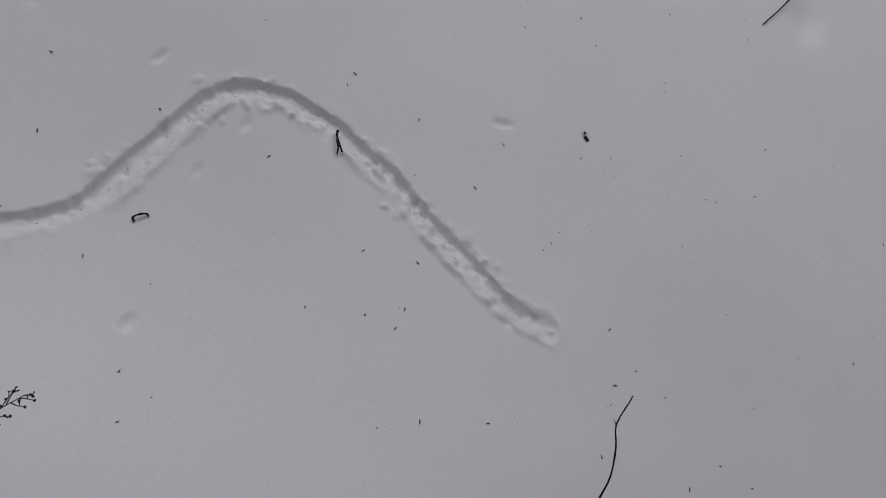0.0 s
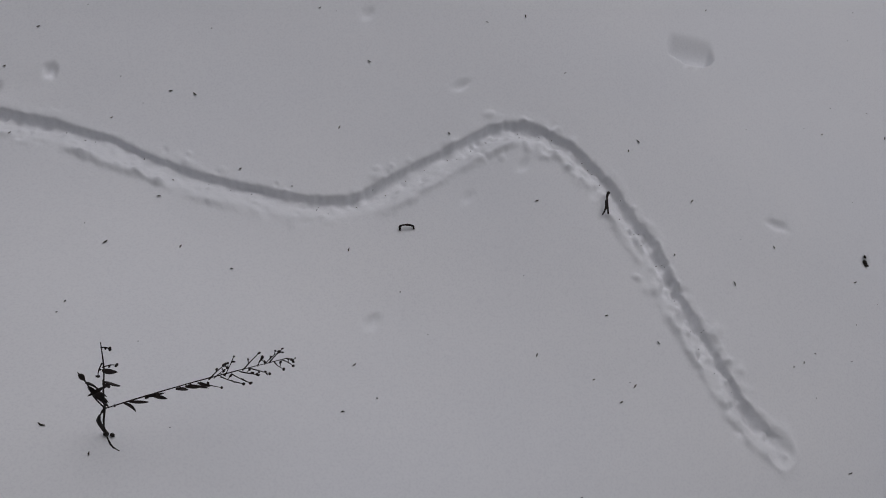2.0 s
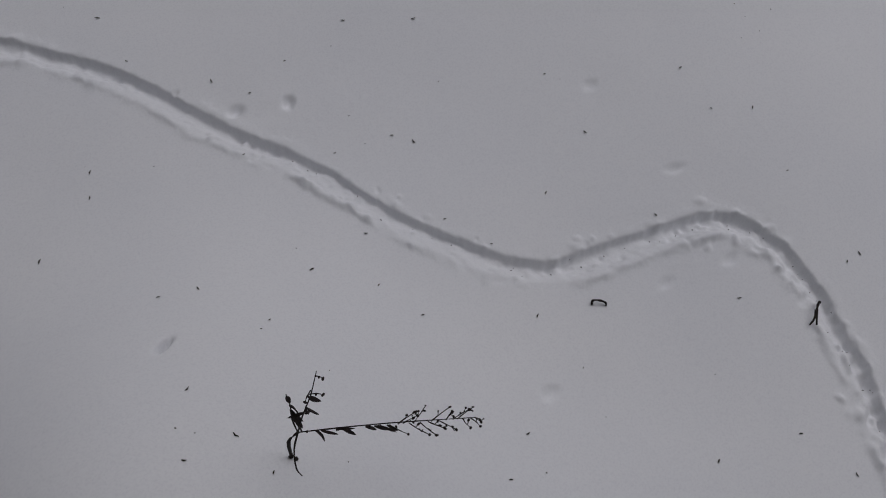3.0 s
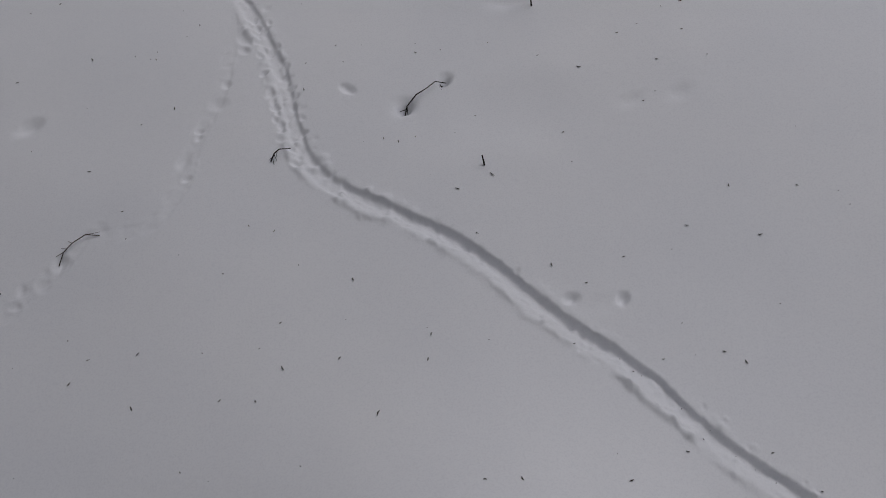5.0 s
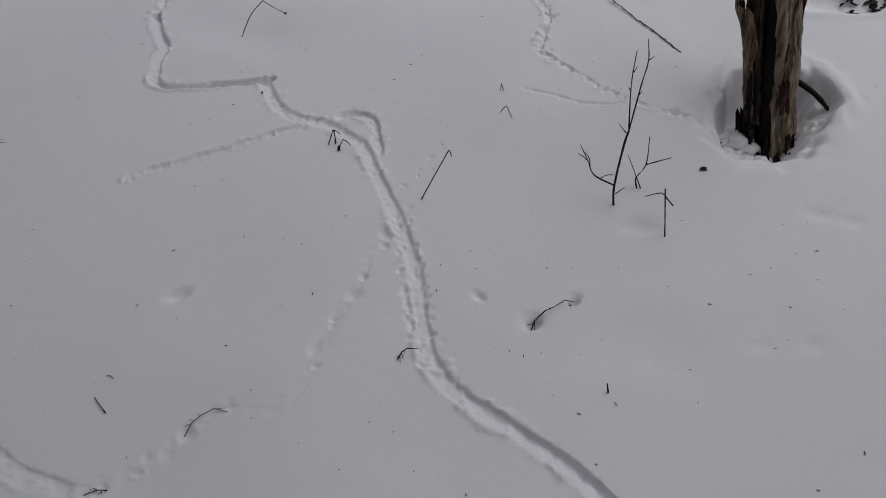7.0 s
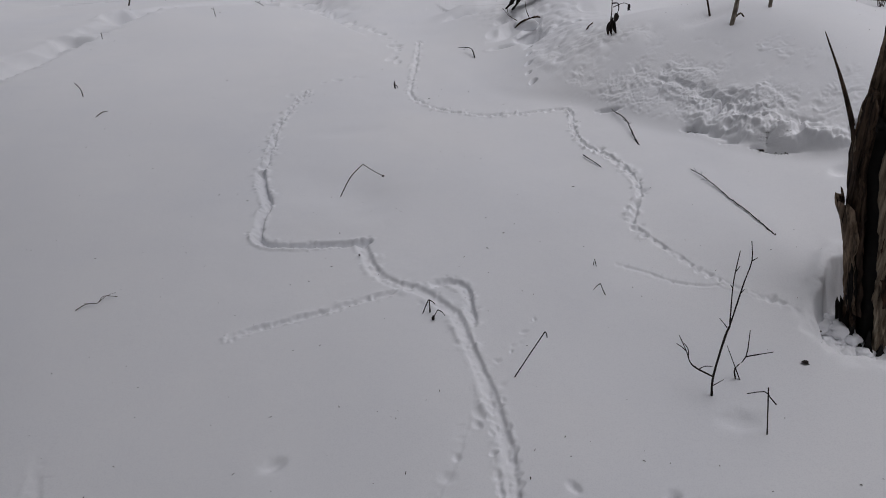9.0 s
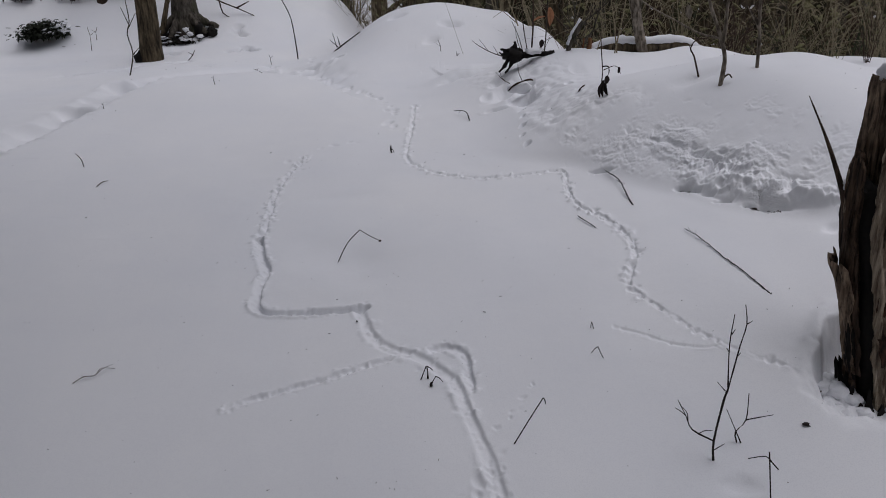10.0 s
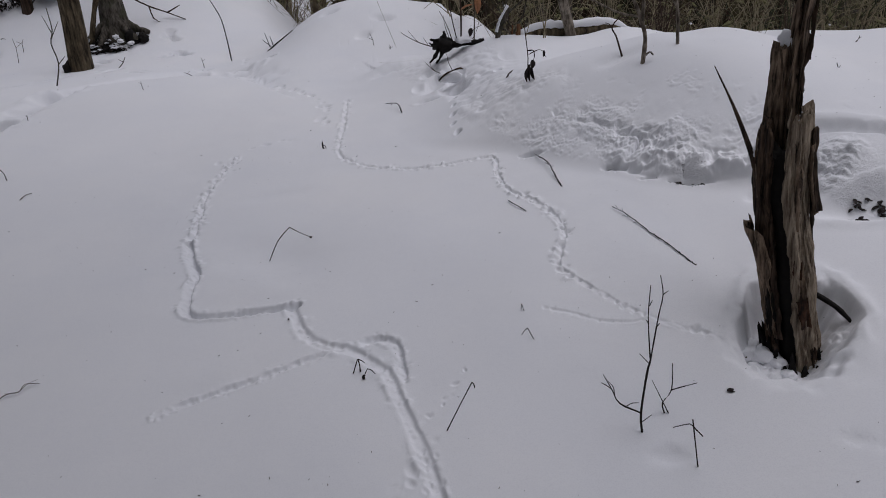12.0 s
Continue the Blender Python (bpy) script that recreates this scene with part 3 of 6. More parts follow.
# the well melted round the stump
w = window(.75, 1.7, 1.95, 2.85)
rr = np.hypot((GX[w] - 1.150) / np.where(GX[w] < 1.150, .93, .75), GY[w] - 2.350)
rr = rr + .030 * ripple(GX[w], GY[w], .11, 11) + .016 * ripple(GX[w], GY[w], .035, 12)
front = smooth(GY[w] + .6 * (GX[w] - 1.155), 2.10, 2.32)       # the near side slopes in gently
well = (1 - smooth(rr, .125, .185)) * front + (1 - smooth(rr, .09, .27)) * (1 - front)
shallow = 1 - .52 * smooth(GX[w] - .5 * (GY[w] - 2.35), 1.18, 1.28)
filled = 1 - .22 * np.exp(-((GX[w] - 1.045) / .06) ** 2 - ((GY[w] - 2.325) / .09) ** 2)          # half choked with fallen snow on one side
GZ[w] -= .150 * well * shallow * filled - .010 * np.exp(-((rr - .205) / .03) ** 2)
heap = []
for _ in range(46):                                             # broken snow fallen in, most of it by the open side
    a, q = roll_dice.uniform(165, 250), roll_dice.uniform(.065, .170)
    heap.append((1.150 + .85 * q * math.cos(radians(a)), 2.350 + q * math.sin(radians(a)), roll_dice.uniform(.010, .030), roll_dice.uniform(.05, .40)))
for _ in range(22):
    a, q = roll_dice.uniform(-75, 20), roll_dice.uniform(.08, .15)
    heap.append((1.150 + .85 * q * math.cos(radians(a)), 2.350 + q * math.sin(radians(a)), roll_dice.uniform(.008, .022), roll_dice.uniform(.25, .60)))
clods(heap)
broken = np.exp(-((rr - .12) / .05) ** 2) * (.65 + .35 * smooth(1.15 - GX[w], -.03, .03))                       # crumbled walls
GZ[w] += broken * (.014 * np.abs(ripple(GX[w], GY[w], .034, 14)) + .008 * np.abs(ripple(GX[w], GY[w], .015, 15)) + .003 * ripple(GX[w], GY[w], .007, 16) - .005)
# hollow with leaves at the foot of the bank
pit(1.56, 2.73, .12, .06, -10, .05, .01, 2.6)


def height(x, y):
    """The finished snow's height at a place."""
    i = min(max(int(np.searchsorted(XS, x)) - 1, 0), len(XS) - 2)
    j = min(max(int(np.searchsorted(YS, y)) - 1, 0), len(YS) - 2)
    a, b = (x - XS[i]) / (XS[i + 1] - XS[i]), (y - YS[j]) / (YS[j + 1] - YS[j])
    return float((GZ[i, j] * (1 - a) + GZ[i + 1, j] * a) * (1 - b) + (GZ[i, j + 1] * (1 - a) + GZ[i + 1, j + 1] * a) * b)


def sheet():
    """One sheet of snow: fine cells where it is broken up, blocks of four by four joined where it lies smooth."""
    P = np.stack([GX, GY, GZ], -1)
    nx, ny = GX.shape
    bx, by = (nx - 1) // 4, (ny - 1) // 4
    corner = P[::4, ::4]
    c00, c10, c01, c11 = corner[:-1, :-1], corner[1:, :-1], corner[:-1, 1:], corner[1:, 1:]
    off = np.zeros((bx, by))
    for i in range(5):
        for j in range(5):
            u, v = i / 4, j / 4
            flat = c00 * ((1 - u) * (1 - v)) + c10 * (u * (1 - v)) + c01 * ((1 - u) * v) + c11 * (u * v)
            bent = np.abs(P[i:i + 4 * bx - 3:4, j:j + 4 * by - 3:4] - flat)
            off = np.maximum(off, bent[..., 2] + .3 * (np.abs(bent[..., 0] + bent[..., 1]) * (c10[..., 0] - c00[..., 0] < .03)))
    away = np.hypot(c00[..., 0] - .2, c00[..., 1] - .4) + .4
    fine = off > .00016 * away
    ok = np.ones((bx, by + 1), bool)                             # edges between two fine blocks stay free, the others are straight
    ok[:, 1:] &= fine
    ok[:, :-1] &= fine
    for k in (1, 2, 3):
        row = P[k::4, ::4]
        row[~ok] = (corner[:-1] * (1 - k / 4) + corner[1:] * (k / 4))[~ok]
    ok = np.ones((bx + 1, by), bool)
    ok[1:] &= fine
    ok[:-1] &= fine
    for k in (1, 2, 3):
        row = P[::4, k::4]
        row[~ok] = (corner[:, :-1] * (1 - k / 4) + corner[:, 1:] * (k / 4))[~ok]
    number = np.arange(nx * ny).reshape(nx, ny)
    n = number[::4, ::4]
    wide = ~fine
    quads = [np.stack([n[:-1, :-1][wide], n[1:, :-1][wide], n[1:, 1:][wide], n[:-1, 1:][wide]], 1)]
    for i in range(4):
        for j in range(4):
            a = number[i:i + 4 * bx - 3:4, j:j + 4 * by - 3:4][fine]
            quads.append(np.stack([a, a + ny, a + ny + 1, a + 1], 1))
    quads = np.vstack(quads)
    used = np.unique(quads)
    again = np.zeros(nx * ny, int)
    again[used] = np.arange(len(used))
    loops = again[quads].ravel()
    me = bpy.data.meshes.new("ground")
    me.vertices.add(len(used))
    me.vertices.foreach_set("co", P.reshape(-1, 3)[used].ravel())
    me.loops.add(len(loops))
    me.loops.foreach_set("vertex_index", loops)
    me.polygons.add(len(quads))
    me.polygons.foreach_set("loop_start", np.arange(0, len(loops), 4))
    me.polygons.foreach_set("use_smooth", np.ones(len(quads), bool))
    me.update(calc_edges=True)
    me.attributes.new("crust", "FLOAT", "POINT").data.foreach_set("value", crust(GX, GY).ravel()[used])
    me.materials.append(SNOW)
    return tagged(new("ground", me), "grey-white settled snow cover crossed by small animal runs", "snow", kind="structure")


sheet()


def litter(name, label, spread, seed):
    """Dark needles and bark crumbs that lie in the creases of the crust."""
    d = random.Random(seed)
    verts, faces = [], []
    for x, y, s, count in spread:
        for _ in range(count):
            i = int(np.searchsorted(XS, d.gauss(x, s)))
            j = int(np.searchsorted(YS, d.gauss(y, s * .6)))
            around = GZ[i - 7:i + 8, j - 5:j + 6]
            if GZ[i, j] > around.mean() - .006 or foot_distance(XS[i], YS[j]) < -.012:
                continue
            p = Vector((GX[i, j], GY[i, j], GZ[i, j] + .0015))
            a, n, r = d.uniform(0, 6.28), d.uniform(.002, .006), d.uniform(.0006, .0016)
            along = Vector((math.cos(a), math.sin(a), d.uniform(-.2, .5))) * n
            across = Vector((-math.sin(a), math.cos(a), 0)) * r
            k = len(verts)
            verts += [p - along, p + across, p + along, p - across, p + Vector((0, 0, r * 1.2))]
            faces += [(k, k + 1, k + 4), (k + 1, k + 2, k + 4), (k + 2, k + 3, k + 4), (k + 3, k, k + 4), (k + 3, k + 2, k + 1, k)]
    me = bpy.data.meshes.new(name)
    me.from_pydata(verts, [], faces)
    me.materials.append(TWIG)
    return tagged(new(name, me), label, "litter", kind="stuff")


litter("needle_litter", "dark needles and bark crumbs in the creases of the bank", ((1.09, 3.21, .04, 220), (1.12, 3.155, .022, 160), (.93, 3.385, .018, 60), (.95, 3.41, .03, 80), (1.16, 3.24, .08, 160), (1.32, 3.06, .07, 50)), 88)

# ---------------------------------------------------------------- makers
def part(name, bm, mat, parent=None, label="", flat=False):
    me = bpy.data.meshes.new(name)
    bm.to_mesh(me)
    bm.free()
    if not flat:
        me.polygons.foreach_set("use_smooth", np.ones(len(me.polygons), bool))
    me.materials.append(mat)
    ob = new(name, me)
    if parent:
        ob.parent = parent
        ob.matrix_parent_inverse = parent.matrix_world.inverted()
    if label:
        ob["label"] = label
    return ob


def thing(name, place, label, category, group="", kind=""):
    ob = new(name)
    ob.empty_display_size = .05
    ob.matrix_world = Matrix.Translation(place)
    return tagged(ob, label, category, group, kind)


def rounded(points, n):
    """More points along a bent line."""
    p = [Vector(q) for q in points]
    p = [p[0] * 2 - p[1], *p, p[-1] * 2 - p[-2]]
    out = []
    for a, b, c, d in zip(p, p[1:], p[2:], p[3:]):
        for k in range(n):
            t = k / n
            out.append(.5 * (2 * b + (c - a) * t + (2 * a - 5 * b + 4 * c - d) * t * t + (3 * b - 3 * c + d - a) * t ** 3))
    return [*out, p[-2]]


def tube(bm, points, r0, r1, sides=6, knots=0.0, bend=3, dice=None):
    """A tapered, slightly knobbly twig along the points."""
    dice = dice or roll_dice
    line = rounded(points, bend) if bend > 1 else [Vector(q) for q in points]
    rings = []
    for k, p in enumerate(line):
        way = (line[min(k + 1, len(line) - 1)] - line[max(k - 1, 0)]).normalized()
        side = way.orthogonal().normalized() if abs(way.z) > .9 else way.cross(Vector((0, 0, 1))).normalized()
        up = side.cross(way)
        r = (r0 + (r1 - r0) * k / (len(line) - 1)) * (1 + knots * dice.uniform(-1, 1))
        rings.append([bm.verts.new(p + (side * math.cos(a) + up * math.sin(a)) * r) for a in [2 * math.pi * i / sides for i in range(sides)]])
    for a, b in zip(rings, rings[1:]):
        for i in range(sides):
            bm.faces.new((a[i], a[(i + 1) % sides], b[(i + 1) % sides], b[i]))
    bm.faces.new(rings[0][::-1])
    bm.faces.new(rings[-1])
    return bm


def twig(points, r0, r1, knots=.15, sides=6, bend=3):
    return tube(bmesh.new(), points, r0, r1, sides, knots, bend)


def blade(bm, start, way, length, width, curl=.3, thick=.0008):
    """A dry, curled leaf with thickness, from its stalk at start."""
    way = Vector(way).normalized()
    side = way.cross(Vector((roll_dice.uniform(-.3, .3), roll_dice.uniform(-.3, .3), 1))).normalized()
    up = side.cross(way)
    rows = []
    for k in range(7):
        t = k / 6
        w = width * math.sin(math.pi * min(1, .08 + t * .92)) ** .8
        c = Vector(start) + way * length * t + up * (-curl * length * t * t)
        rows.append([c - side * w + up * curl * w, c, c + side * w + up * curl * w])
    verts = [[[bm.verts.new(p + up * s * thick) for p in row] for row in rows] for s in (1, -1)]
    for layer, flip in zip(verts, (False, True)):
        for a, b in zip(layer, layer[1:]):
            for i in (0, 1):
                f = (a[i], a[i + 1], b[i + 1], b[i])
                bm.faces.new(f[::-1] if flip else f)
    top, low = verts
    for i in (0, 2):
        for k in range(6):
            bm.faces.new((top[k][i], top[k + 1][i], low[k + 1][i], low[k][i]))
    return bm


def pod(bm, place, size):
    """A small dry bud or seed."""
    m = Matrix.Translation(place) @ Euler([roll_dice.uniform(0, 3) for _ in range(3)]).to_matrix().to_4x4() @ Matrix.Diagonal((size, size * .6, size * .6, 1))
    bmesh.ops.create_icosphere(bm, subdivisions=1, radius=1, matrix=m)
    return bm


def on_snow(x, y, up=0.0):
    return Vector((x, y, height(x, y) + up))


def sunk(points, depth=.02):
    """Start a stem a little below the snow."""
    p = [Vector(q) for q in points]
    p[0].z = height(p[0].x, p[0].y)
    way = (p[0] - p[1]).normalized()
    return [p[0] + way * depth, *p]


def stick(name, points, r0, r1, mat, label, category="twig", twigs=(), group="", knots=.15, buried=True, bend=3, crooked=0.0):
    """A stem with its side twigs: one thing with parts."""
    points = sunk(points) if buried else [Vector(p) for p in points]
    base = points[1] if buried else points[0]
    ob = thing(name, base, label, category, group)
    if crooked:
        crook = random.Random(int(r0 * 1e6) + len(points))
        points = [p + Vector((crook.gauss(0, 1), crook.gauss(0, 1), crook.gauss(0, .5))) * r0 * crooked for p in rounded(points, 6)]
        bend = 1
        for k in range(3, len(points) - 1, 3):                     # buds
            way = Vector((crook.uniform(-1, 1), crook.uniform(-1, 1), crook.uniform(.0, .8))).normalized()
            part("bud", twig([points[k], points[k] + way * r0 * 1.2, points[k] + way * r0 * 2.2 + (points[k + 1] - points[k]) * .3], r0 * .8, r0 * .45, .2, 5, 1), mat, ob)
    part("stem", twig(points, r0, r1, knots, 6, bend), mat, ob)
    for t in twigs:
        part("side_twig", twig(t, r1 * .95, r1 * .5, knots, 6, min(bend, 2)), mat, ob)
    return ob


# ---------------------------------------------------------------- the broken stump in its well
FOOT_OF_STUMP = Vector((1.164, 2.347, 0))
RIGHT, AWAY = Vector((.86, -.51, 0)), Vector((.51, .86, 0))


def stump_axis(z):
    return -.160 * (min(z, .72) - .15) - .02 * max(0, z - .72)


def in_stump(u, v, z):
    return FOOT_OF_STUMP + RIGHT * (u + stump_axis(z)) + AWAY * (v + .05 * (z - .15)) + Vector((0, 0, z))


def shell(a0, a1, z0, top, radius, thick, seed, ragged=.10, na=34, nz=60, flare=.0, ease=None, lean=None):
    """A stave of the hollow trunk between two angles, with split fibres and a broken top."""
    bm = bmesh.new()
    grids = []
    for inner in (0, 1):
        grid = []
        for i in range(na + 1):
            a = radians(a0 + (a1 - a0) * i / na)
            jag = float(ripple(i * .31, seed, .5) * .6 + ripple(i * 1.0, seed, .6) * .4)
            z1 = top - ragged * (.5 + .5 * jag)
            col = []
            for k in range(nz + 1):
                z = z0 + (z1 - z0) * k / nz
                r = radius * (1 + flare * math.exp(-(z - z0) / .06)) * (1 - .22 * smooth(np.array(z), .75, 1.25).item())
                r += .0075 * float(ripple(a * .07, z * .10, .010, seed)) + .0025 * float(ripple(a * .07, z * .16, .0045, seed + 2)) - .010 * max(0., float(ripple(a * .07, z * .05, .013, seed + 8)) - .35) / .65 + .006 * float(ripple(a * .07, z * .35, .035, seed + 3))
                if ease:
                    r *= ease(z)
                if inner:
                    r = max(.006, r - thick * (.8 + .5 * float(ripple(a * .07, z * .2, .02, seed + 5))))
                    if k == nz:
                        z -= ragged * .12
                wob = (.10 * float(ripple(z, seed, .07)) + .07 * float(ripple(z, seed, .022)) + .04 * float(ripple(z, seed, .009))) * (1 if i in (0, na) else .25)
                col.append(bm.verts.new(in_stump(r * math.cos(a + wob) + (lean(z) if lean else 0), r * math.sin(a + wob), z)))
            grid.append(col)
        grids.append(grid)
    out, inn = grids
    for i in range(na):
        for k in range(nz):
            bm.faces.new((out[i][k], out[i + 1][k], out[i + 1][k + 1], out[i][k + 1]))
            bm.faces.new((inn[i][k + 1], inn[i + 1][k + 1], inn[i + 1][k], inn[i][k]))
        bm.faces.new((out[i][nz], out[i + 1][nz], inn[i + 1][nz], inn[i][nz]))
        bm.faces.new((inn[i][0], inn[i + 1][0], out[i + 1][0], out[i][0]))
    for i in (0, na):
        for k in range(nz):
            bm.faces.new((out[i][k], out[i][k + 1], inn[i][k + 1], inn[i][k]))
    bmesh.ops.recalc_face_normals(bm, faces=bm.faces)
    return bm


def chunk(place, size, seed, rough=.55):
    """A jagged lump of rotten wood."""
    bm = bmesh.new()
    bmesh.ops.create_icosphere(bm, subdivisions=3, radius=1)
    for v in bm.verts:
        n = noise.noise(v.co * 1.7 + Vector((seed, 0, seed))) * rough + noise.noise(v.co * 4.5 + Vector((0, seed, 0))) * rough * .6
        v.co = Vector(place) + Vector((v.co.x * size[0], v.co.y * size[1], v.co.z * size[2])) * (1 + n)
    return bm


stump = thing("dead_stump", (1.164, 2.347, height(1.164, 2.347)), "tall hollow broken stump of weathered wood in a snow well", "stump")
part("back_stave", shell(66, 118, .08, 1.52, .068, .026, 3, .12, 26, 80, lean=lambda z: .028 * smooth(np.array(z), .95, 1.28).item() - .006), BROWN_WOOD, stump, "tall grooved brown stave")
part("ledge_stave", shell(108, 162, .08, 1.10, .068, .024, 5, .035, 24, 60), BROWN_WOOD, stump, "broken grooved brown stave with a ledge")
part("fibre", shell(57, 66, 1.045, 1.50, .070, .006, 7, .03, 8, 26, lean=lambda z: .012 * smooth(np.array(z), 1.0, 1.15).item()), DARK_WOOD, stump, "ragged strip of fibres")
part("left_stave", shell(150, 234, .10, .93, .070, .022, 9, .07, 44, 84, flare=.30), DARK_BROWN_WOOD, stump, "dark brown stave with a broken top")
part("right_stave", shell(275, 392, .10, .965, .060, .020, 15, .09, 48, 84, flare=.26), RAW_WOOD, stump, "pale barkless stave")
# black core set into the hollow so the split goes dark
part("rotten_core", shell(0, 350, .10, .86, .045, .030, 41, .10, 20, 20), ROT_AND_HOLLOW, stump, "black rotten core added to darken the hollow")
part("fragment", shell(176, 236, .30, .640, .086, .014, 21, .06, 14, 20, ease=lambda z: .80 + .42 * (z - .30) / .34), BROWN_WOOD, stump)
part("splinter", shell(338, 364, .66, .88, .068, .010, 27, .05, 8, 16, ease=lambda z: .96 + .14 * (.88 - z) / .22), BROWN_WOOD, stump)
part("hanging_bark", shell(346, 366, .665, .905, .077, .007, 29, .05, 10, 26, ease=lambda z: .93 + .14 * (.915 - z) / .26), DARK_WOOD, stump, "hanging slab of dark bark")
part("edge_bark", shell(350, 368, .40, .57, .064, .006, 31, .03, 6, 12), DARK_WOOD, stump)
for a0, a1, z0, z1, k in ((284, 308, .48, .56, 33), (294, 326, .34, .46, 34)):
    part("bark_patch", shell(a0, a1, z0, z1, .0615, .005, k, .07, 12, 12), RED_BARK, stump, "scrap of reddish bark")
part("foot_bark", shell(232, 384, .08, .300, .0800, .014, 37, .13, 34, 16, flare=.16), ROT_AND_HOLLOW, stump, "black rotten foot")
part("side_rot", shell(158, 236, .10, .350, .0860, .014, 39, .12, 26, 18, flare=.16), ROT_AND_HOLLOW, stump, "black rotten foot")
# black strip added to darken the stave beside the split
part("dark_streak", shell(208, 237, .12, .56, .0745, .006, 45, .22, 16, 30), ROT_AND_HOLLOW, stump, "black strip along the edge of the split")
part("stain", shell(312, 348, .12, .345, .0660, .006, 46, .16, 18, 20, flare=.16), DARK_WOOD, stump, "dark wet stain at the foot")
part("rot_lump", chunk(tuple(in_stump(-.105, -.035, .225)), (.016, .014, .018), 17, .6), ROT_AND_HOLLOW, stump, "lump of black rot")
sliver_dice = random.Random(77)
for a0, z0, z1, r, mat in ((70, .90, 1.14, .070, DARK_WOOD), (84, .86, 1.20, .071, BROWN_WOOD), (100, .88, 1.12, .071, DARK_BROWN_WOOD), (126, .78, 1.02, .071, BROWN_WOOD), (146, .72, 1.0, .071, DARK_BROWN_WOOD), (200, .34, .62, .073, BROWN_WOOD), (222, .48, .80, .073, DARK_BROWN_WOOD),
                           (240, .30, .70, .072, DARK_WOOD), (292, .40, .80, .061, RAW_WOOD), (312, .30, .62, .061, BROWN_WOOD), (330, .50, .90, .061, RAW_WOOD), (350, .28, .60, .062, DARK_WOOD), (302, .62, .90, .061, BROWN_WOOD), (8, .50, .82, .062, DARK_WOOD), (70, 1.10, 1.46, .0705, RAW_WOOD), (78, .96, 1.30, .070, RAW_WOOD), (96, 1.12, 1.48, .070, DARK_BROWN_WOOD), (112, .84, 1.08, .070, RAW_WOOD), (134, .80, 1.06, .070, RAW_WOOD), (190, .66, .90, .0715, RAW_WOOD)):
    wide = sliver_dice.uniform(4, 9)
    part("splinter", shell(a0 - wide, a0 + wide, z0, z1, r, .006, sliver_dice.randrange(50, 90), .10, 6, 22), mat, stump)
spike = bmesh.new()
tube(spike, [in_stump(-.062, -.01, .74), in_stump(-.080, -.015, .80), in_stump(-.128, -.02, .92), in_stump(-.188, -.02, 1.04)], .0125, .0012, 5, .12, 4)
part("spike", spike, DARK_WOOD, stump, "long bent splinter pointing up")


def snow_lump(name, place, size, label, seed, squash=.6, level=3):
    bm = bmesh.new()
    bmesh.ops.create_icosphere(bm, subdivisions=level, radius=1)
    for v in bm.verts:
        n = noise.noise(v.co * 1.6 + Vector((seed, seed * 2, 0))) * .46 + noise.noise(v.co * 4 + Vector((0, seed, 3))) * .18
        v.co = v.co * (1 + n)
        v.co = Vector((v.co.x * size, v.co.y * size, v.co.z * size * squash))
    ob = part(name, bm, SNOW)
    ob.matrix_world = Matrix.Translation(place)
    return tagged(ob, label, "snow", "snow clods in the well")


snow_lump("ledge_snow", in_stump(-.024, .050, 1.096), .019, "cap of snow on a ledge of the broken stump", 4, 1.45)
snow_lump("ledge_snow", in_stump(-.078, -.006, .805), .014, "dab of snow in the crotch of the splinter", 5, 1.5)
for k, (x, y, size) in enumerate(((1.066, 2.412, .044), (1.030, 2.380, .032), (1.058, 2.350, .034), (1.085, 2.320, .026), (1.100, 2.275, .020), (1.030, 2.325, .024))):
    snow_lump("snow_clod", (x, y, height(x, y) - size * .05), size, "lump of fallen snow in the melted well beside the stump", 10 + k, .6)
stick("root_stick", [in_stump(.05, .05, .40), in_stump(.11, .042, .368), in_stump(.145, .030, .338), in_stump(.165, .022, .326), in_stump(.200, .005, .308)], .0074, .0046, ROT_AND_HOLLOW, "dark broken root leaning from the stump into its well", "root", buried=False, knots=.25)
stick("bark_sliver", [in_stump(-.125, -.07, .16), in_stump(-.122, -.075, .235)], .0045, .0025, DARK_WOOD, "dark sliver of bark standing in the stump's snow well", "bark", buried=False)
stick("bark_sliver", [in_stump(-.08, .04, .34), in_stump(-.055, .03, .31)], .004, .003, DARK_WOOD, "dark sliver of bark lying in the stump's snow well", "bark", buried=False)

# ---------------------------------------------------------------- weeds, stems and twigs on the open snow
weed = thing("dried_weed", on_snow(.349, .534), "dark dried weed with narrow curled leaves and seed heads, bent sideways", "weed")
node = Vector((.365, .534, .180))
part("stalk", twig(sunk([(.350, .540, .11), (.352, .541, .15), node]), .0030, .0018, .3), TWIG, weed)
branch_line = [node, Vector((.413, .510, .185)), Vector((.461, .485, .190)), Vector((.517, .457, .189)), Vector((.562, .435, .186))]
seed_branch = part("seed_branch", twig(branch_line, .0011, .0005, .2), TWIG, weed)
upright_line = [node, Vector((.374, .527, .235)), Vector((.386, .518, .295)), Vector((.396, .510, .362))]
upright = part("upright_branch", twig(upright_line, .0012, .0006, .2), TWIG, weed)
part("side_branch", twig([node, (.352, .520, .172), (.345, .505, .150), (.348, .498, .135)], .0014, .0007, .2), TWIG, weed)
part("clot", pod(pod(bmesh.new(), on_snow(.349, .539, .004), .0062), on_snow(.354, .534, .003), .0048), TWIG, weed)
left_line = [node, Vector((.363, .536, .220)), Vector((.365, .535, .258)), Vector((.364, .536, .290))]
left_branch = part("leafy_branch", twig(left_line, .0013, .0006, .25), TWIG, weed)
dice = random.Random(11)
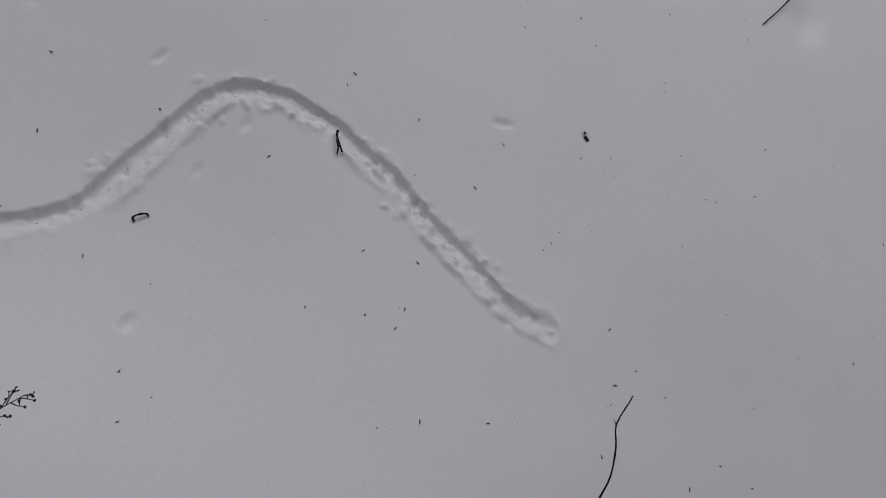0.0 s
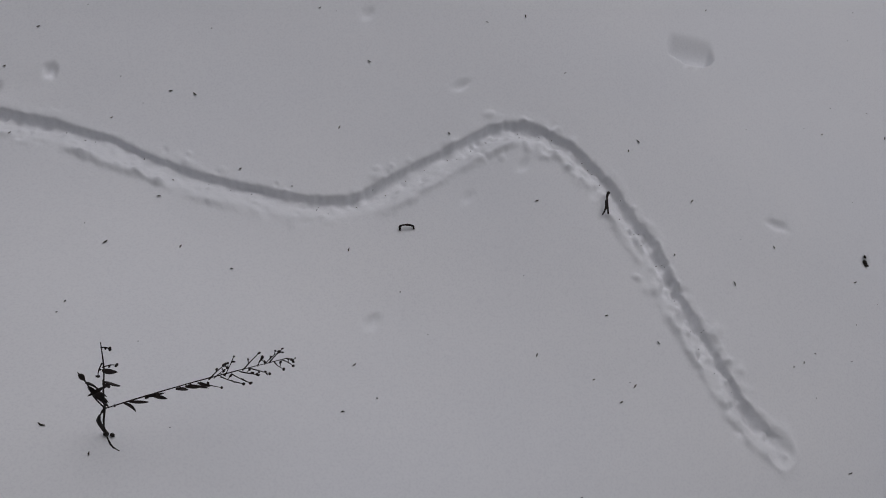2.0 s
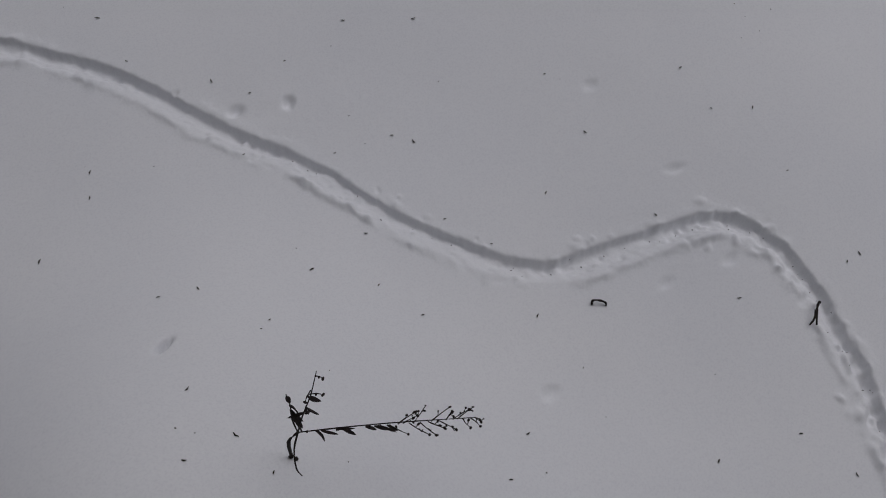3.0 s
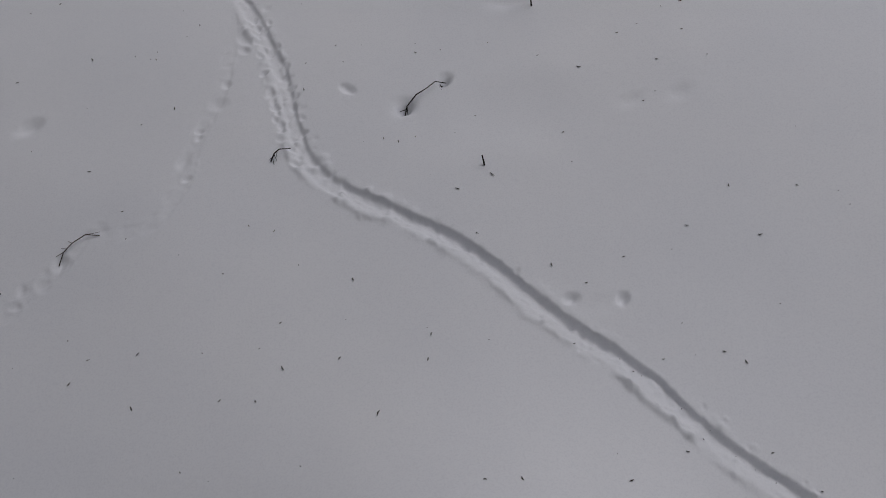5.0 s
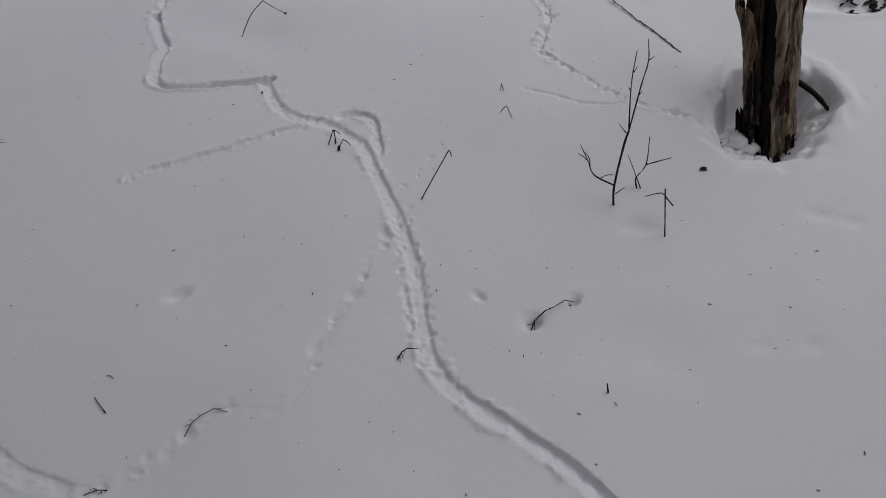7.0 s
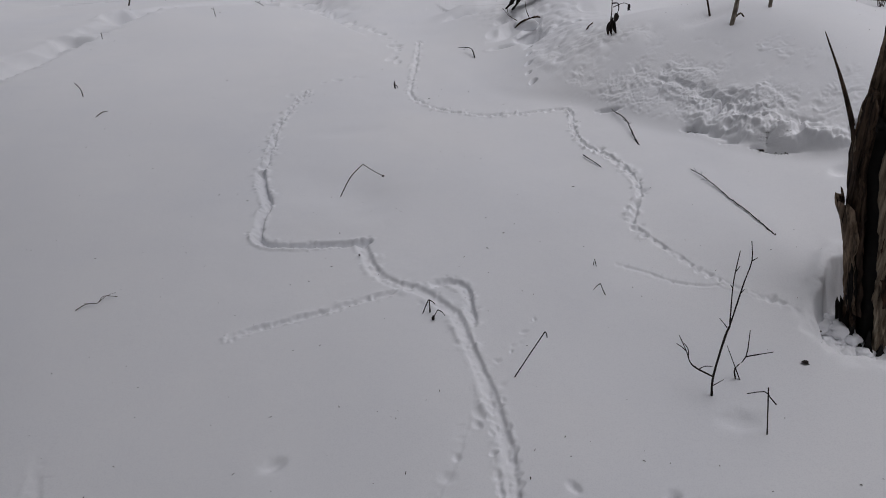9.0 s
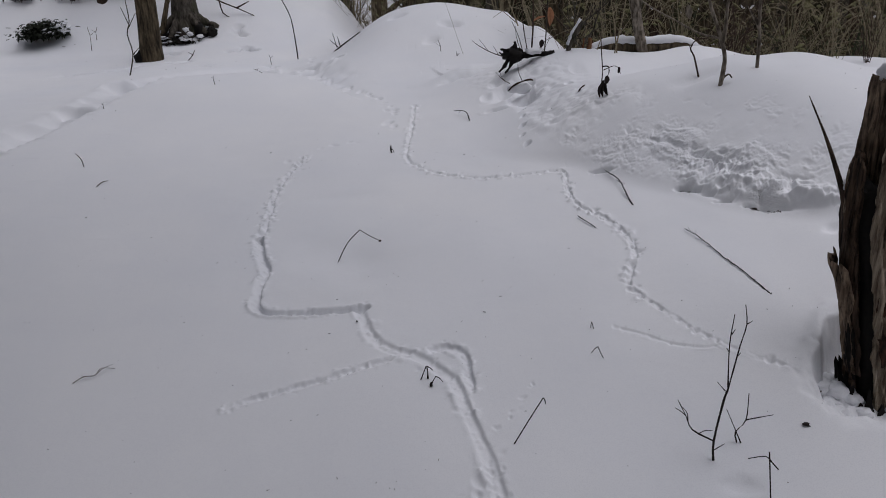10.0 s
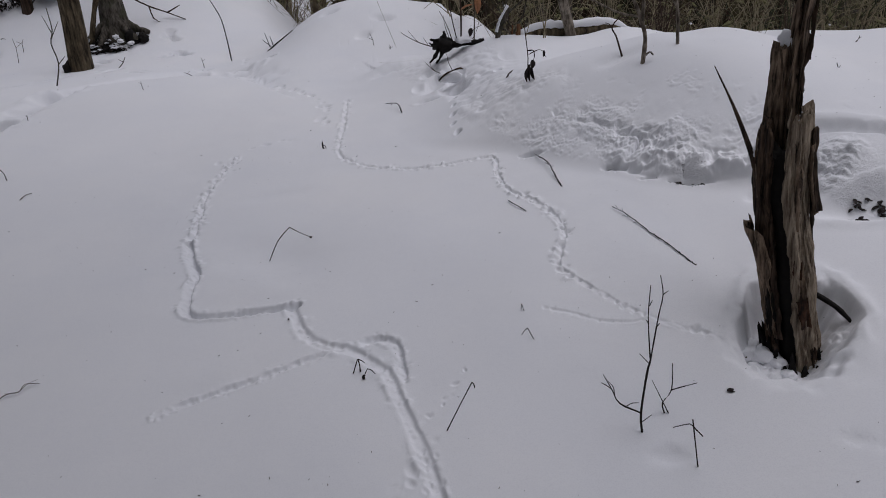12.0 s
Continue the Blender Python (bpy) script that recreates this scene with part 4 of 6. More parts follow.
for t, size in ((.35, .030), (.45, .036), (.55, .032), (.62, .040), (.72, .026), (.95, .010)):
    p = left_line[0].lerp(left_line[-1], t)
    part("leaf", blade(bmesh.new(), p, (.25 + dice.uniform(-.2, .2), -.25 + dice.uniform(-.2, .2), -1), size, dice.uniform(.0022, .0036), dice.uniform(-.2, .4)), DEAD_LEAF, left_branch)
for t in (.10, .13, .22, .25, .38, .43, .46, .50):
    p = branch_line[0].lerp(branch_line[-1], t)
    part("leaf", blade(bmesh.new(), p, (.75 + dice.uniform(-.2, .3), -.70 + dice.uniform(-.2, .2), dice.uniform(-.7, -.1)), dice.uniform(.014, .026), dice.uniform(.0014, .0026), dice.uniform(-.3, .6)), DEAD_LEAF, seed_branch)
for t in (.36, .40, .45, .62):
    p = upright_line[0].lerp(upright_line[-1], t)
    s = dice.choice((-1, 1, 1))
    part("leaf", blade(bmesh.new(), p, (s * .35, -s * .2, dice.uniform(-1.0, -.3)), dice.uniform(.016, .028), dice.uniform(.0016, .0030), dice.uniform(-.4, .5)), DEAD_LEAF, upright)
for k in range(15):
    p = branch_line[0].lerp(branch_line[-1], .52 + .48 * k / 14 + dice.uniform(-.012, .012))
    s = 1 if dice.random() < .5 else -1
    n = dice.uniform(.016, .042) * (1.1 - k / 22)
    way = (Vector((.89, -.45, .03)) * dice.uniform(.5, 1.1) + Vector((.27, .53, .50)) * s * dice.uniform(.5, 1.0)).normalized()
    q = p + way * n
    bm = twig([p, p + way * n * .5 + Vector((dice.uniform(-.002, .002), 0, .002)), q], .0008, .0005, .3, 5, 2)
    pod(bm, q, dice.uniform(.0022, .0036))
    for _ in range(dice.choice((1, 2, 3))):
        o = p.lerp(q, dice.uniform(.3, .9))
        e = o + Vector((dice.uniform(0, .006), dice.uniform(-.005, .005), dice.uniform(-.004, .004)))
        tube(bm, [o, e], .0006, .0005, 4, 0, 1)
        pod(bm, e, dice.uniform(.0016, .0030))
    part("seed_spray", bm, TWIG, seed_branch)
for bm_place in range(9):
    p = branch_line[0].lerp(branch_line[-1], dice.uniform(.02, .5))
    part("bud", pod(bmesh.new(), p, dice.uniform(.0018, .003)), TWIG, seed_branch)
for k in range(4):
    p = upright_line[0].lerp(upright_line[-1], (.47, .66, .72, .93)[k])
    o = Vector((dice.uniform(-.012, .014), dice.uniform(-.012, .004), dice.uniform(-.004, .006)))
    bm = twig([p, p + o * .6 + Vector((0, 0, .003)), p + o], .0008, .0005, .2, 5, 2)
    pod(bm, p + o * .5, .0022)
    part("seed_spray", pod(bm, p + o, .0030), TWIG, upright)

stick("budded_twig", [(.830, -.333, -.200), (.855, -.333, -.145), (.880, -.330, -.113), (.914, -.329, -.086), (.955, -.316, -.063), (.985, -.301, -.049), (1.031, -.308, -.042), (1.040, -.308, -.036)], .0026, .0011, TWIG,
      "thin dark budded twig rising out of the snow", twigs=[[(.985, -.301, -.049), (.989, -.293, -.044)], [(.935, -.307, -.086), (.938, -.301, -.081)]])
stick("dark_twig", [on_snow(2.314, -.363, .004), on_snow(2.403, -.395, .02), on_snow(2.549, -.435, .03)], .0016, .0026, TWIG, "dark twig poking out of the snow", buried=False)
fork = thing("forked_twig", on_snow(1.252, .366), "small black forked twig lying on the rim of an animal run", "twig")
part("stem", twig([on_snow(1.273, .375, .010), on_snow(1.259, .369, .014), on_snow(1.237, .346, .010)], .0028, .0016), TWIG, fork)
part("side_twig", twig([on_snow(1.254, .367, .013), on_snow(1.242, .357, .014), on_snow(1.230, .353, .006)], .0022, .0012), TWIG, fork)
part("curled_leaf", twig([on_snow(.929, .583, .001), on_snow(.932, .586, .008), on_snow(.942, .579, .010), on_snow(.950, .572, .006), on_snow(.950, .569, .001)], .0024, .0016, .3), DEAD_LEAF)
tagged(bpy.data.objects["curled_leaf"], "small black curled dead leaf lying on the snow", "leaf")
hooked = thing("hooked_twig", on_snow(1.862, .549), "small dark twig folded to a hook on the snow", "twig")
part("stem", twig([on_snow(1.843, .559, .003), on_snow(1.863, .558, .016), on_snow(1.881, .556, .022)], .0024, .002), TWIG, hooked)
part("side_twig", twig([on_snow(1.881, .556, .022), on_snow(1.871, .549, .012), on_snow(1.857, .542, .003)], .002, .0014), TWIG, hooked)
part("seed_cluster", pod(pod(pod(bmesh.new(), on_snow(1.594, -.059, .004), .007), on_snow(1.586, -.064, .004), .005), on_snow(1.601, -.052, .003), .004), TWIG)
tagged(bpy.data.objects["seed_cluster"], "little dark clump of seeds lying on the snow", "seeds")

stick("small_twig", [on_snow(.041, 1.764, .003), on_snow(.053, 1.776, .012), on_snow(.066, 1.781, .015), on_snow(.092, 1.776, .013)], .0019, .0009, TWIG, "small dark branching twig lying at the edge of an animal run", buried=False, bend=1,
      twigs=[[on_snow(.053, 1.776, .012), on_snow(.046, 1.771, .006), on_snow(.040, 1.774, .001)], [on_snow(.052, 1.775, .011), on_snow(.055, 1.762, .003)], [on_snow(.047, 1.770, .008), on_snow(.047, 1.756, .001)], [on_snow(.060, 1.779, .013), on_snow(.056, 1.770, .006)]])
stick("bent_stem", [on_snow(.364, 1.812, .001), on_snow(.374, 1.821, .010), on_snow(.399, 1.826, .012), on_snow(.424, 1.832, .012), on_snow(.450, 1.843, .014), on_snow(.478, 1.856, .006)], .0017, .0012, TWIG, "dark bent stem with both ends sunk in melted dents", bend=1,
      twigs=[[on_snow(.462, 1.848, .010), on_snow(.464, 1.838, .004), on_snow(.460, 1.828, .000)], [on_snow(.470, 1.852, .009), on_snow(.459, 1.842, .002)], [on_snow(.374, 1.821, .010), on_snow(.372, 1.806, .001)], [on_snow(.372, 1.819, .008), on_snow(.355, 1.818, .002)]])
stick("twig_stub", [on_snow(.494, 1.592), on_snow(.491, 1.591, .018), on_snow(.489, 1.591, .030)], .0022, .0017, TWIG, "short dark twig stub standing in the snow", bend=1)
stick("small_twig", [on_snow(.500, 1.566, .002), on_snow(.505, 1.555, .004)], .0010, .0007, TWIG, "short thin splinter lying on the snow", buried=False, bend=1)
stick("small_twig", [on_snow(-.636, 1.738, .001), on_snow(-.648, 1.752, .008), on_snow(-.655, 1.760, .008), on_snow(-.668, 1.781, .002)], .0014, .0009, TWIG, "short dark twig lying on the snow", buried=False, bend=1)
stick("small_twig", [on_snow(-.632, 1.826, .002), on_snow(-.640, 1.833, .004), on_snow(-.650, 1.836, .002)], .0012, .0008, TWIG, "short dark twig lying on the snow", buried=False, bend=1)
stick("small_twig", [on_snow(-.600, 1.549, .002), on_snow(-.620, 1.551, .006), on_snow(-.634, 1.548, .005), on_snow(-.650, 1.546, .001)], .0017, .0010, TWIG, "scrap of dark twig lying in an animal run", buried=False, bend=1,
      twigs=[[on_snow(-.620, 1.551, .006), on_snow(-.628, 1.556, .005), on_snow(-.640, 1.557, .001)], [on_snow(-.612, 1.550, .004), on_snow(-.618, 1.543, .001)]])
stick("bent_stem", [on_snow(-.447, 1.655, .002), on_snow(-.432, 1.676, .006), on_snow(-.412, 1.691, .008), on_snow(-.382, 1.704, .010), on_snow(-.352, 1.694, .003)], .0013, .0009, BROWN_TWIG, "thin brown bent stem lying over a line of small tracks", buried=False, bend=1,
      twigs=[[on_snow(-.412, 1.691, .008), on_snow(-.421, 1.700, .006)], [on_snow(-.432, 1.676, .006), on_snow(-.450, 1.674, .002)], [on_snow(-.426, 1.682, .007), on_snow(-.437, 1.688, .004)], [on_snow(-.384, 1.703, .010), on_snow(-.352, 1.704, .006)]])

sapling = thing("bare_sapling", on_snow(.637, 2.125), "knee-high leafless dark sapling with two upright stems", "sapling")
part("trunk", twig(sunk([(.637, 2.125, .212), (.633, 2.126, .265), (.644, 2.122, .387), (.651, 2.120, .425)]), .0036, .0026, .14), TWIG, sapling)
part("branch", twig([(.651, 2.120, .425), (.649, 2.121, .451), (.643, 2.123, .550), (.646, 2.121, .636)], .0021, .0010, .18), TWIG, sapling)
part("branch", twig([(.651, 2.120, .425), (.657, 2.117, .483), (.665, 2.114, .554), (.673, 2.111, .613), (.666, 2.114, .664)], .0022, .0010, .18), TWIG, sapling)
low = part("branch", twig([(.633, 2.126, .265), (.583, 2.146, .288), (.565, 2.153, .328), (.544, 2.161, .372)], .0023, .0010, .2), TWIG, sapling)
part("side_twig", twig([(.565, 2.153, .328), (.554, 2.157, .338), (.540, 2.163, .346)], .0015, .0009), TWIG, low)
part("side_twig", twig([(.571, 2.150, .312), (.568, 2.153, .335), (.556, 2.157, .352)], .0014, .0008), TWIG, low)
part("side_twig", twig([(.600, 2.140, .281), (.612, 2.135, .292), (.628, 2.128, .296)], .0014, .0009), TWIG, low)
for line in ([(.673, 2.111, .613), (.684, 2.107, .624)], [(.646, 2.122, .419), (.626, 2.129, .443)], [(.637, 2.125, .238), (.658, 2.117, .262)], [(.634, 2.126, .286), (.641, 2.123, .365)],
             [(.6445, 2.1225, .530), (.638, 2.125, .541)], [(.661, 2.116, .520), (.668, 2.113, .534)], [(.645, 2.122, .58), (.651, 2.12, .595)]):
    part("side_twig", twig(line, .0014, .0008, .1, 6, 2), TWIG, sapling)
shoot = thing("bare_sapling", on_snow(.710, 2.163), "small forked leafless dark shoot beside a taller sapling", "sapling")
part("branch", twig(sunk([(.708, 2.163, .231), (.703, 2.166, .258), (.722, 2.157, .302), (.721, 2.158, .383)]), .0026, .0011), TWIG, shoot)
part("branch", twig([(.722, 2.157, .302), (.748, 2.146, .316), (.779, 2.133, .332)], .0019, .0009), TWIG, shoot)
part("branch", twig([(.718, 2.159, .226), (.698, 2.168, .274), (.677, 2.177, .324)], .0016, .0008), TWIG, shoot)
grass = thing("broken_grass_stem", on_snow(.731, 1.984), "dark straight grass stem with a snapped top hanging across it", "grass")
part("stem", twig(sunk([(.731, 1.984, .2), (.722, 1.988, .27), (.714, 1.991, .334)]), .0020, .0016), TWIG, grass)
part("snapped_top", twig([(.737, 1.981, .289), (.722, 1.988, .306), (.708, 1.994, .320), (.674, 2.009, .303)], .0017, .0011, .1, 6, 2), TWIG, grass)
grass = thing("broken_grass_stem", on_snow(.141, 2.279), "long slanting dark grass stem with a hooked tip", "grass")
part("stem", twig(sunk([(.141, 2.279, .171), (.180, 2.276, .243), (.219, 2.274, .317)]), .0018, .0014), TWIG, grass)
part("snapped_top", twig([(.219, 2.274, .317), (.2235, 2.2735, .311), (.2255, 2.274, .297)], .0016, .0012), TWIG, grass)
grass = thing("broken_grass_stem", on_snow(-.105, 2.577), "dark grass stems folded into a peak beside a run", "grass")
part("stem", twig(sunk([(-.118, 2.577, .192), (-.108, 2.578, .215), (-.099, 2.578, .238)]), .0018, .0014), TWIG, grass)
part("stem", twig(sunk([(-.096, 2.579, .19), (-.0955, 2.579, .21), (-.097, 2.578, .238)]), .0030, .0018, .3), TWIG, grass)
part("snapped_top", twig([(-.098, 2.578, .238), (-.088, 2.579, .231), (-.079, 2.579, .221)], .0016, .0012), TWIG, grass)
grass = thing("broken_grass_stem", on_snow(-.087, 2.543), "dark folded grass stem with a clotted foot beside a run", "grass")
part("stem", twig(sunk([(-.088, 2.543, .188), (-.081, 2.544, .203), (-.071, 2.544, .222)]), .0020, .0014), TWIG, grass)
part("snapped_top", twig([(-.071, 2.544, .222), (-.060, 2.545, .215), (-.050, 2.545, .200)], .0016, .0013), TWIG, grass)
part("clot", pod(pod(bmesh.new(), on_snow(-.086, 2.542, .006), .009), on_snow(-.084, 2.541, .014), .006), TWIG, grass)
grass = thing("broken_grass_stem", on_snow(.427, 2.680), "tiny pair of dark grass stems leaning together", "grass")
part("stem", twig(sunk([(.423, 2.683, .272), (.425, 2.683, .303)], .01), .0014, .001, .1, 6, 2), TWIG, grass)
part("stem", twig(sunk([(.431, 2.676, .272), (.425, 2.678, .306)], .01), .0014, .001, .1, 6, 2), TWIG, grass)
grass = thing("broken_grass_stem", on_snow(.435, 2.544), "small dark grass stem folded over like a tent", "grass")
part("stem", twig(sunk([(.436, 2.543, .252), (.428, 2.546, .275), (.420, 2.548, .296)], .01), .0015, .0012), TWIG, grass)
part("snapped_top", twig([(.420, 2.548, .296), (.410, 2.551, .286), (.402, 2.553, .272)], .0014, .001), TWIG, grass)
grass = thing("broken_grass_stem", on_snow(-.443, 3.337), "long brown grass stem folded over above a melted hollow", "grass")
part("stem", twig(sunk([(-.443, 3.337, .267), (-.399, 3.343, .322), (-.348, 3.350, .371)]), .0020, .0015), BROWN_TWIG, grass)
part("snapped_top", twig([(-.348, 3.350, .371), (-.308, 3.356, .338), (-.277, 3.360, .318)], .0015, .001), BROWN_TWIG, grass)
part("seed_head", pod(bmesh.new(), (-.275, 3.360, .316), .008), BROWN_TWIG, grass)
stick("fallen_twig", [(.976, 2.702, .37), (.938, 2.828, .386), (.898, 2.950, .396), (.871, 3.046, .405), (.838, 3.125, .408)], .0025, .0012, TWIG, "slender dark budded twig slanting out of the snow", knots=.35, crooked=.45,
      twigs=[[(.878, 3.02, .404), (.860, 3.04, .404), (.856, 3.055, .399)], [(.860, 3.068, .409), (.866, 3.083, .418)], [(.890, 2.98, .401), (.876, 2.99, .398)], [(.85, 3.096, .411), (.846, 3.11, .419)]])
stick("fallen_twig", [(.711, 3.400, .405), (.702, 3.497, .430), (.695, 3.573, .442), (.665, 3.675, .445)], .0032, .0018, TWIG, "dark knobbly twig at the foot of the snow bank", knots=.35, crooked=.4,
      twigs=[[(.70, 3.52, .434), (.712, 3.53, .44)], [(.697, 3.55, .438), (.684, 3.556, .444)]])
stick("fallen_twig", [on_snow(.500, 3.372, .006), on_snow(.520, 3.325, .008), on_snow(.549, 3.270, .002)], .0021, .0014, TWIG, "short dark twig lying beside a run", buried=False, crooked=.5)
stick("forked_twig", [on_snow(-1.252, 2.702, .002), on_snow(-1.22, 2.721, .010), on_snow(-1.183, 2.720, .012), on_snow(-1.172, 2.750, .016), on_snow(-1.130, 2.756, .008)], .0015, .0009, BROWN_TWIG,
      "thin brown forked twig lying on the snow", buried=False, twigs=[[on_snow(-1.183, 2.72, .012), on_snow(-1.16, 2.745, .02), on_snow(-1.14, 2.772, .012)], [on_snow(-1.22, 2.721, .01), on_snow(-1.235, 2.735, .004)]])
stick("grass_stem", [(-1.828, 4.403, .342), (-1.831, 4.402, .382), (-1.850, 4.394, .416)], .0028, .0016, BROWN_TWIG, "short brown grass stem sticking out of the snow", "grass")
stick("small_twig", [on_snow(-1.662, 4.124, .003), on_snow(-1.645, 4.155, .012), on_snow(-1.630, 4.188, .006)], .002, .0014, BROWN_TWIG, "short brown twig lying on the snow", buried=False)
stick("twig_stub", [(-.264, 4.346, .354), (-.268, 4.346, .37), (-.265, 4.346, .390)], .0055, .003, TWIG, "dark twig stub with a curled leaf standing in the snow", twigs=[[(-.265, 4.346, .372), (-.255, 4.344, .365), (-.252, 4.344, .352)]])
stick("bent_stem", [(.142, 4.665, .41), (.132, 4.70, .435), (.112, 4.769, .432), (.062, 4.802, .425)], .0040, .0016, TWIG, "dark bent stem with a clotted foot on the snow", twigs=[[(.10, 4.772, .431), (.088, 4.76, .424)]])
part("dead_leaf", blade(blade(bmesh.new(), on_snow(.875, 2.168, .004), (1, -.2, .1), .026, .007, .3), on_snow(.884, 2.160, .004), (.4, .8, .2), .016, .005, .4), DEAD_LEAF)
tagged(bpy.data.objects["dead_leaf"], "small black dead leaf lying on the snow", "leaf")
part("seed", pod(bmesh.new(), on_snow(-.338, 2.905, .004), .006), TWIG)
tagged(bpy.data.objects["seed"], "round black seed at the corner of a run", "seed")

# ---------------------------------------------------------------- fallen needles and specks
NEEDLES_NEAR = [(1.109, .859), (.978, .798), (1.399, .406), (1.369, .406), (1.391, .256), (1.886, .069), (1.754, .168), (2.101, -.119), (2.225, -.339), (2.680, -.700), (1.451, .088),
                (1.534, -.067), (1.583, -.126), (1.718, -.273), (1.924, -.475), (1.665, -.389), (1.763, -.480), (1.328, .097), (1.125, .125), (.986, .162), (1.031, .105), (.990, .104),
                (.857, -.007), (.916, -.114), (1.118, -.308), (1.217, -.259), (1.537, -.845), (1.932, -.876), (1.099, -.565), (1.017, -.512), (1.099, -.646), (.624, .397), (.695, .448),
                (.833, .613), (.945, .259), (1.159, .456), (1.126, .658), (1.313, -.085), (1.842, .010)]
NEEDLES_TURN = [(.690, 1.280), (.819, 1.008), (.601, 1.251), (.679, 1.058), (.787, .845), (.836, .765), (.615, .781), (.647, .884), (.528, .853), (.653, .700), (.350, .891), (.290, .904),
                (.270, .694), (.300, .595), (.231, .585), (.320, .526), (1.338, .769), (1.408, .729), (1.093, .222), (1.339, .869), (1.109, .999)]
NEEDLES_MID = [(-.540, 2.220), (-.610, 2.040), (-.350, 2.230), (-.160, 2.000), (-.070, 2.250), (-.370, 1.880), (-.300, 1.740), (.020, 1.583), (-.100, 1.513), (.160, 1.417), (-.001, 1.366),
               (-.011, 1.266), (.262, 1.190), (.282, 1.240), (.830, 1.300), (.551, 1.312), (.940, 1.350), (1.060, 1.300), (.950, 1.230), (.789, 1.038), (1.030, 1.660), (.930, 1.700),
               (.880, 1.810), (1.010, 1.750), (.770, 1.760), (1.040, 1.830), (.680, 1.610), (.370, 1.720), (.330, 1.720), (.300, 1.740), (.170, 2.030), (.250, 2.060), (.430, 1.960), (.600, 1.920),
               (.421, 1.553), (.431, 1.434), (-.390, 1.410), (-.430, 1.370), (-.290, 1.390), (-.310, 1.280), (-.071, 1.214), (-.140, 1.240), (.100, 1.250), (.148, 1.105), (-.570, 1.620)]
NEEDLES_FAR = [(-1.28, 2.98), (-1.13, 3.40), (-1.59, 3.79), (-1.25, 3.60), (-.80, 3.31), (-.94, 2.09), (-.99, 2.00), (-.95, 2.36), (.15, 1.95), (.02, 2.84), (.43, 3.16),
               (.16, 2.94), (.20, 2.98), (.10, 2.87), (-.20, 3.15), (-.42, 3.05), (-.43, 2.48), (-.56, 2.78), (-.43, 2.86), (-.50, 2.79), (-.96, 2.99), (-.92, 3.36), (-.51, 2.47), (-.19, 2.17)]


def needle_litter():
    d = random.Random(23)
    spots = [(x, y, d.uniform(.55, 1.0)) for x, y in NEEDLES_NEAR + NEEDLES_TURN + NEEDLES_MID + NEEDLES_FAR]
    spots += [(d.uniform(-1.6, 2.4), d.uniform(-.9, 4.4), d.choice((.14, .18, .25, .3, .4, .5))) for _ in range(480)]
    for k in range(46):                                        # dark crumbs in the run
        p, q = MAIN_RUN[2 + k % 20], MAIN_RUN[3 + k % 20]
        t = d.random()
        spots.append((p[0] + t * (q[0] - p[0]) + d.uniform(-.012, .022), p[1] + t * (q[1] - p[1]) + d.uniform(-.01, .018), d.choice((.12, .18, .25, .35))))
    spots += [(d.uniform(-3.5, 2.4), d.uniform(4, 8), d.uniform(.4, 1)) for _ in range(90)]
    verts, faces = [], []
    for x, y, size in spots:
        a, length, r = d.uniform(0, math.pi), .0095 * size * d.uniform(.8, 1.2), .0013 * (.65 + .35 * size)
        c, s, tip = math.cos(a), math.sin(a), d.uniform(-.25, .25) * length
        z, n = height(x, y) + .0015, len(verts)
        bow = d.uniform(-.15, .15) * length
        for t, w in ((-.5, .5), (0, 1), (.5, .45)):
            for u, v in ((-1, 0), (0, 1), (1, 0), (0, -1)):
                o = bow * (1 - 4 * t * t) + u * r * w
                verts.append((x + c * length * t - s * o, y + s * length * t + c * o, z + v * r * w + tip * t + abs(tip) * .5))
        for k in (0, 4):
            faces += [(n + k + i, n + k + (i + 1) % 4, n + k + 4 + (i + 1) % 4, n + k + 4 + i) for i in range(4)]
        faces += [(n + 3, n + 2, n + 1, n), (n + 8, n + 9, n + 10, n + 11)]
    me = bpy.data.meshes.new("needle_litter")
    me.from_pydata(verts, [], faces)
    me.materials.append(NEEDLE)
    return tagged(new("needle_litter", me), "dark fallen conifer needles and specks strewn over the snow", "needles", kind="stuff")


needle_litter()

# ---------------------------------------------------------------- the snow bank and the mound behind
tree_dice = random.Random(31)


def leaf_on(parent, place, way, length, width, mat, curl=.4, name="leaf"):
    return part(name, blade(bmesh.new(), place, way, length, width, curl, .0012), mat, parent)


bank_sapling = thing("bank_sapling", on_snow(1.165, 3.825), "thin grey leafless sapling forking above the snow bank", "sapling")
part("trunk", twig(sunk([(1.165, 3.825, .76), (1.173, 3.823, .844), (1.159, 3.828, .918)]), .0105, .0090, .1, 8), PALE_BARK, bank_sapling)
part("branch", twig([(1.159, 3.828, .905), (1.142, 3.833, .963), (1.113, 3.843, 1.036), (1.090, 3.850, 1.13), (1.08, 3.85, 1.4)], .0085, .005, .1, 7), PALE_BARK, bank_sapling)
part("branch", twig([(1.158, 3.828, .915), (1.164, 3.826, .979), (1.164, 3.826, 1.056), (1.17, 3.82, 1.4)], .0085, .005, .1, 7), PALE_BARK, bank_sapling)
part("branch", twig([(1.148, 3.832, .936), (1.069, 3.858, .955), (.984, 3.886, 1.002), (.877, 3.922, 1.062), (.80, 3.94, 1.12)], .0050, .0028, .1, 6), PALE_BARK, bank_sapling)
part("side_twig", twig([(1.165, 3.825, .765), (1.191, 3.817, .789), (1.206, 3.813, .775)], .005, .003), PALE_BARK, bank_sapling)
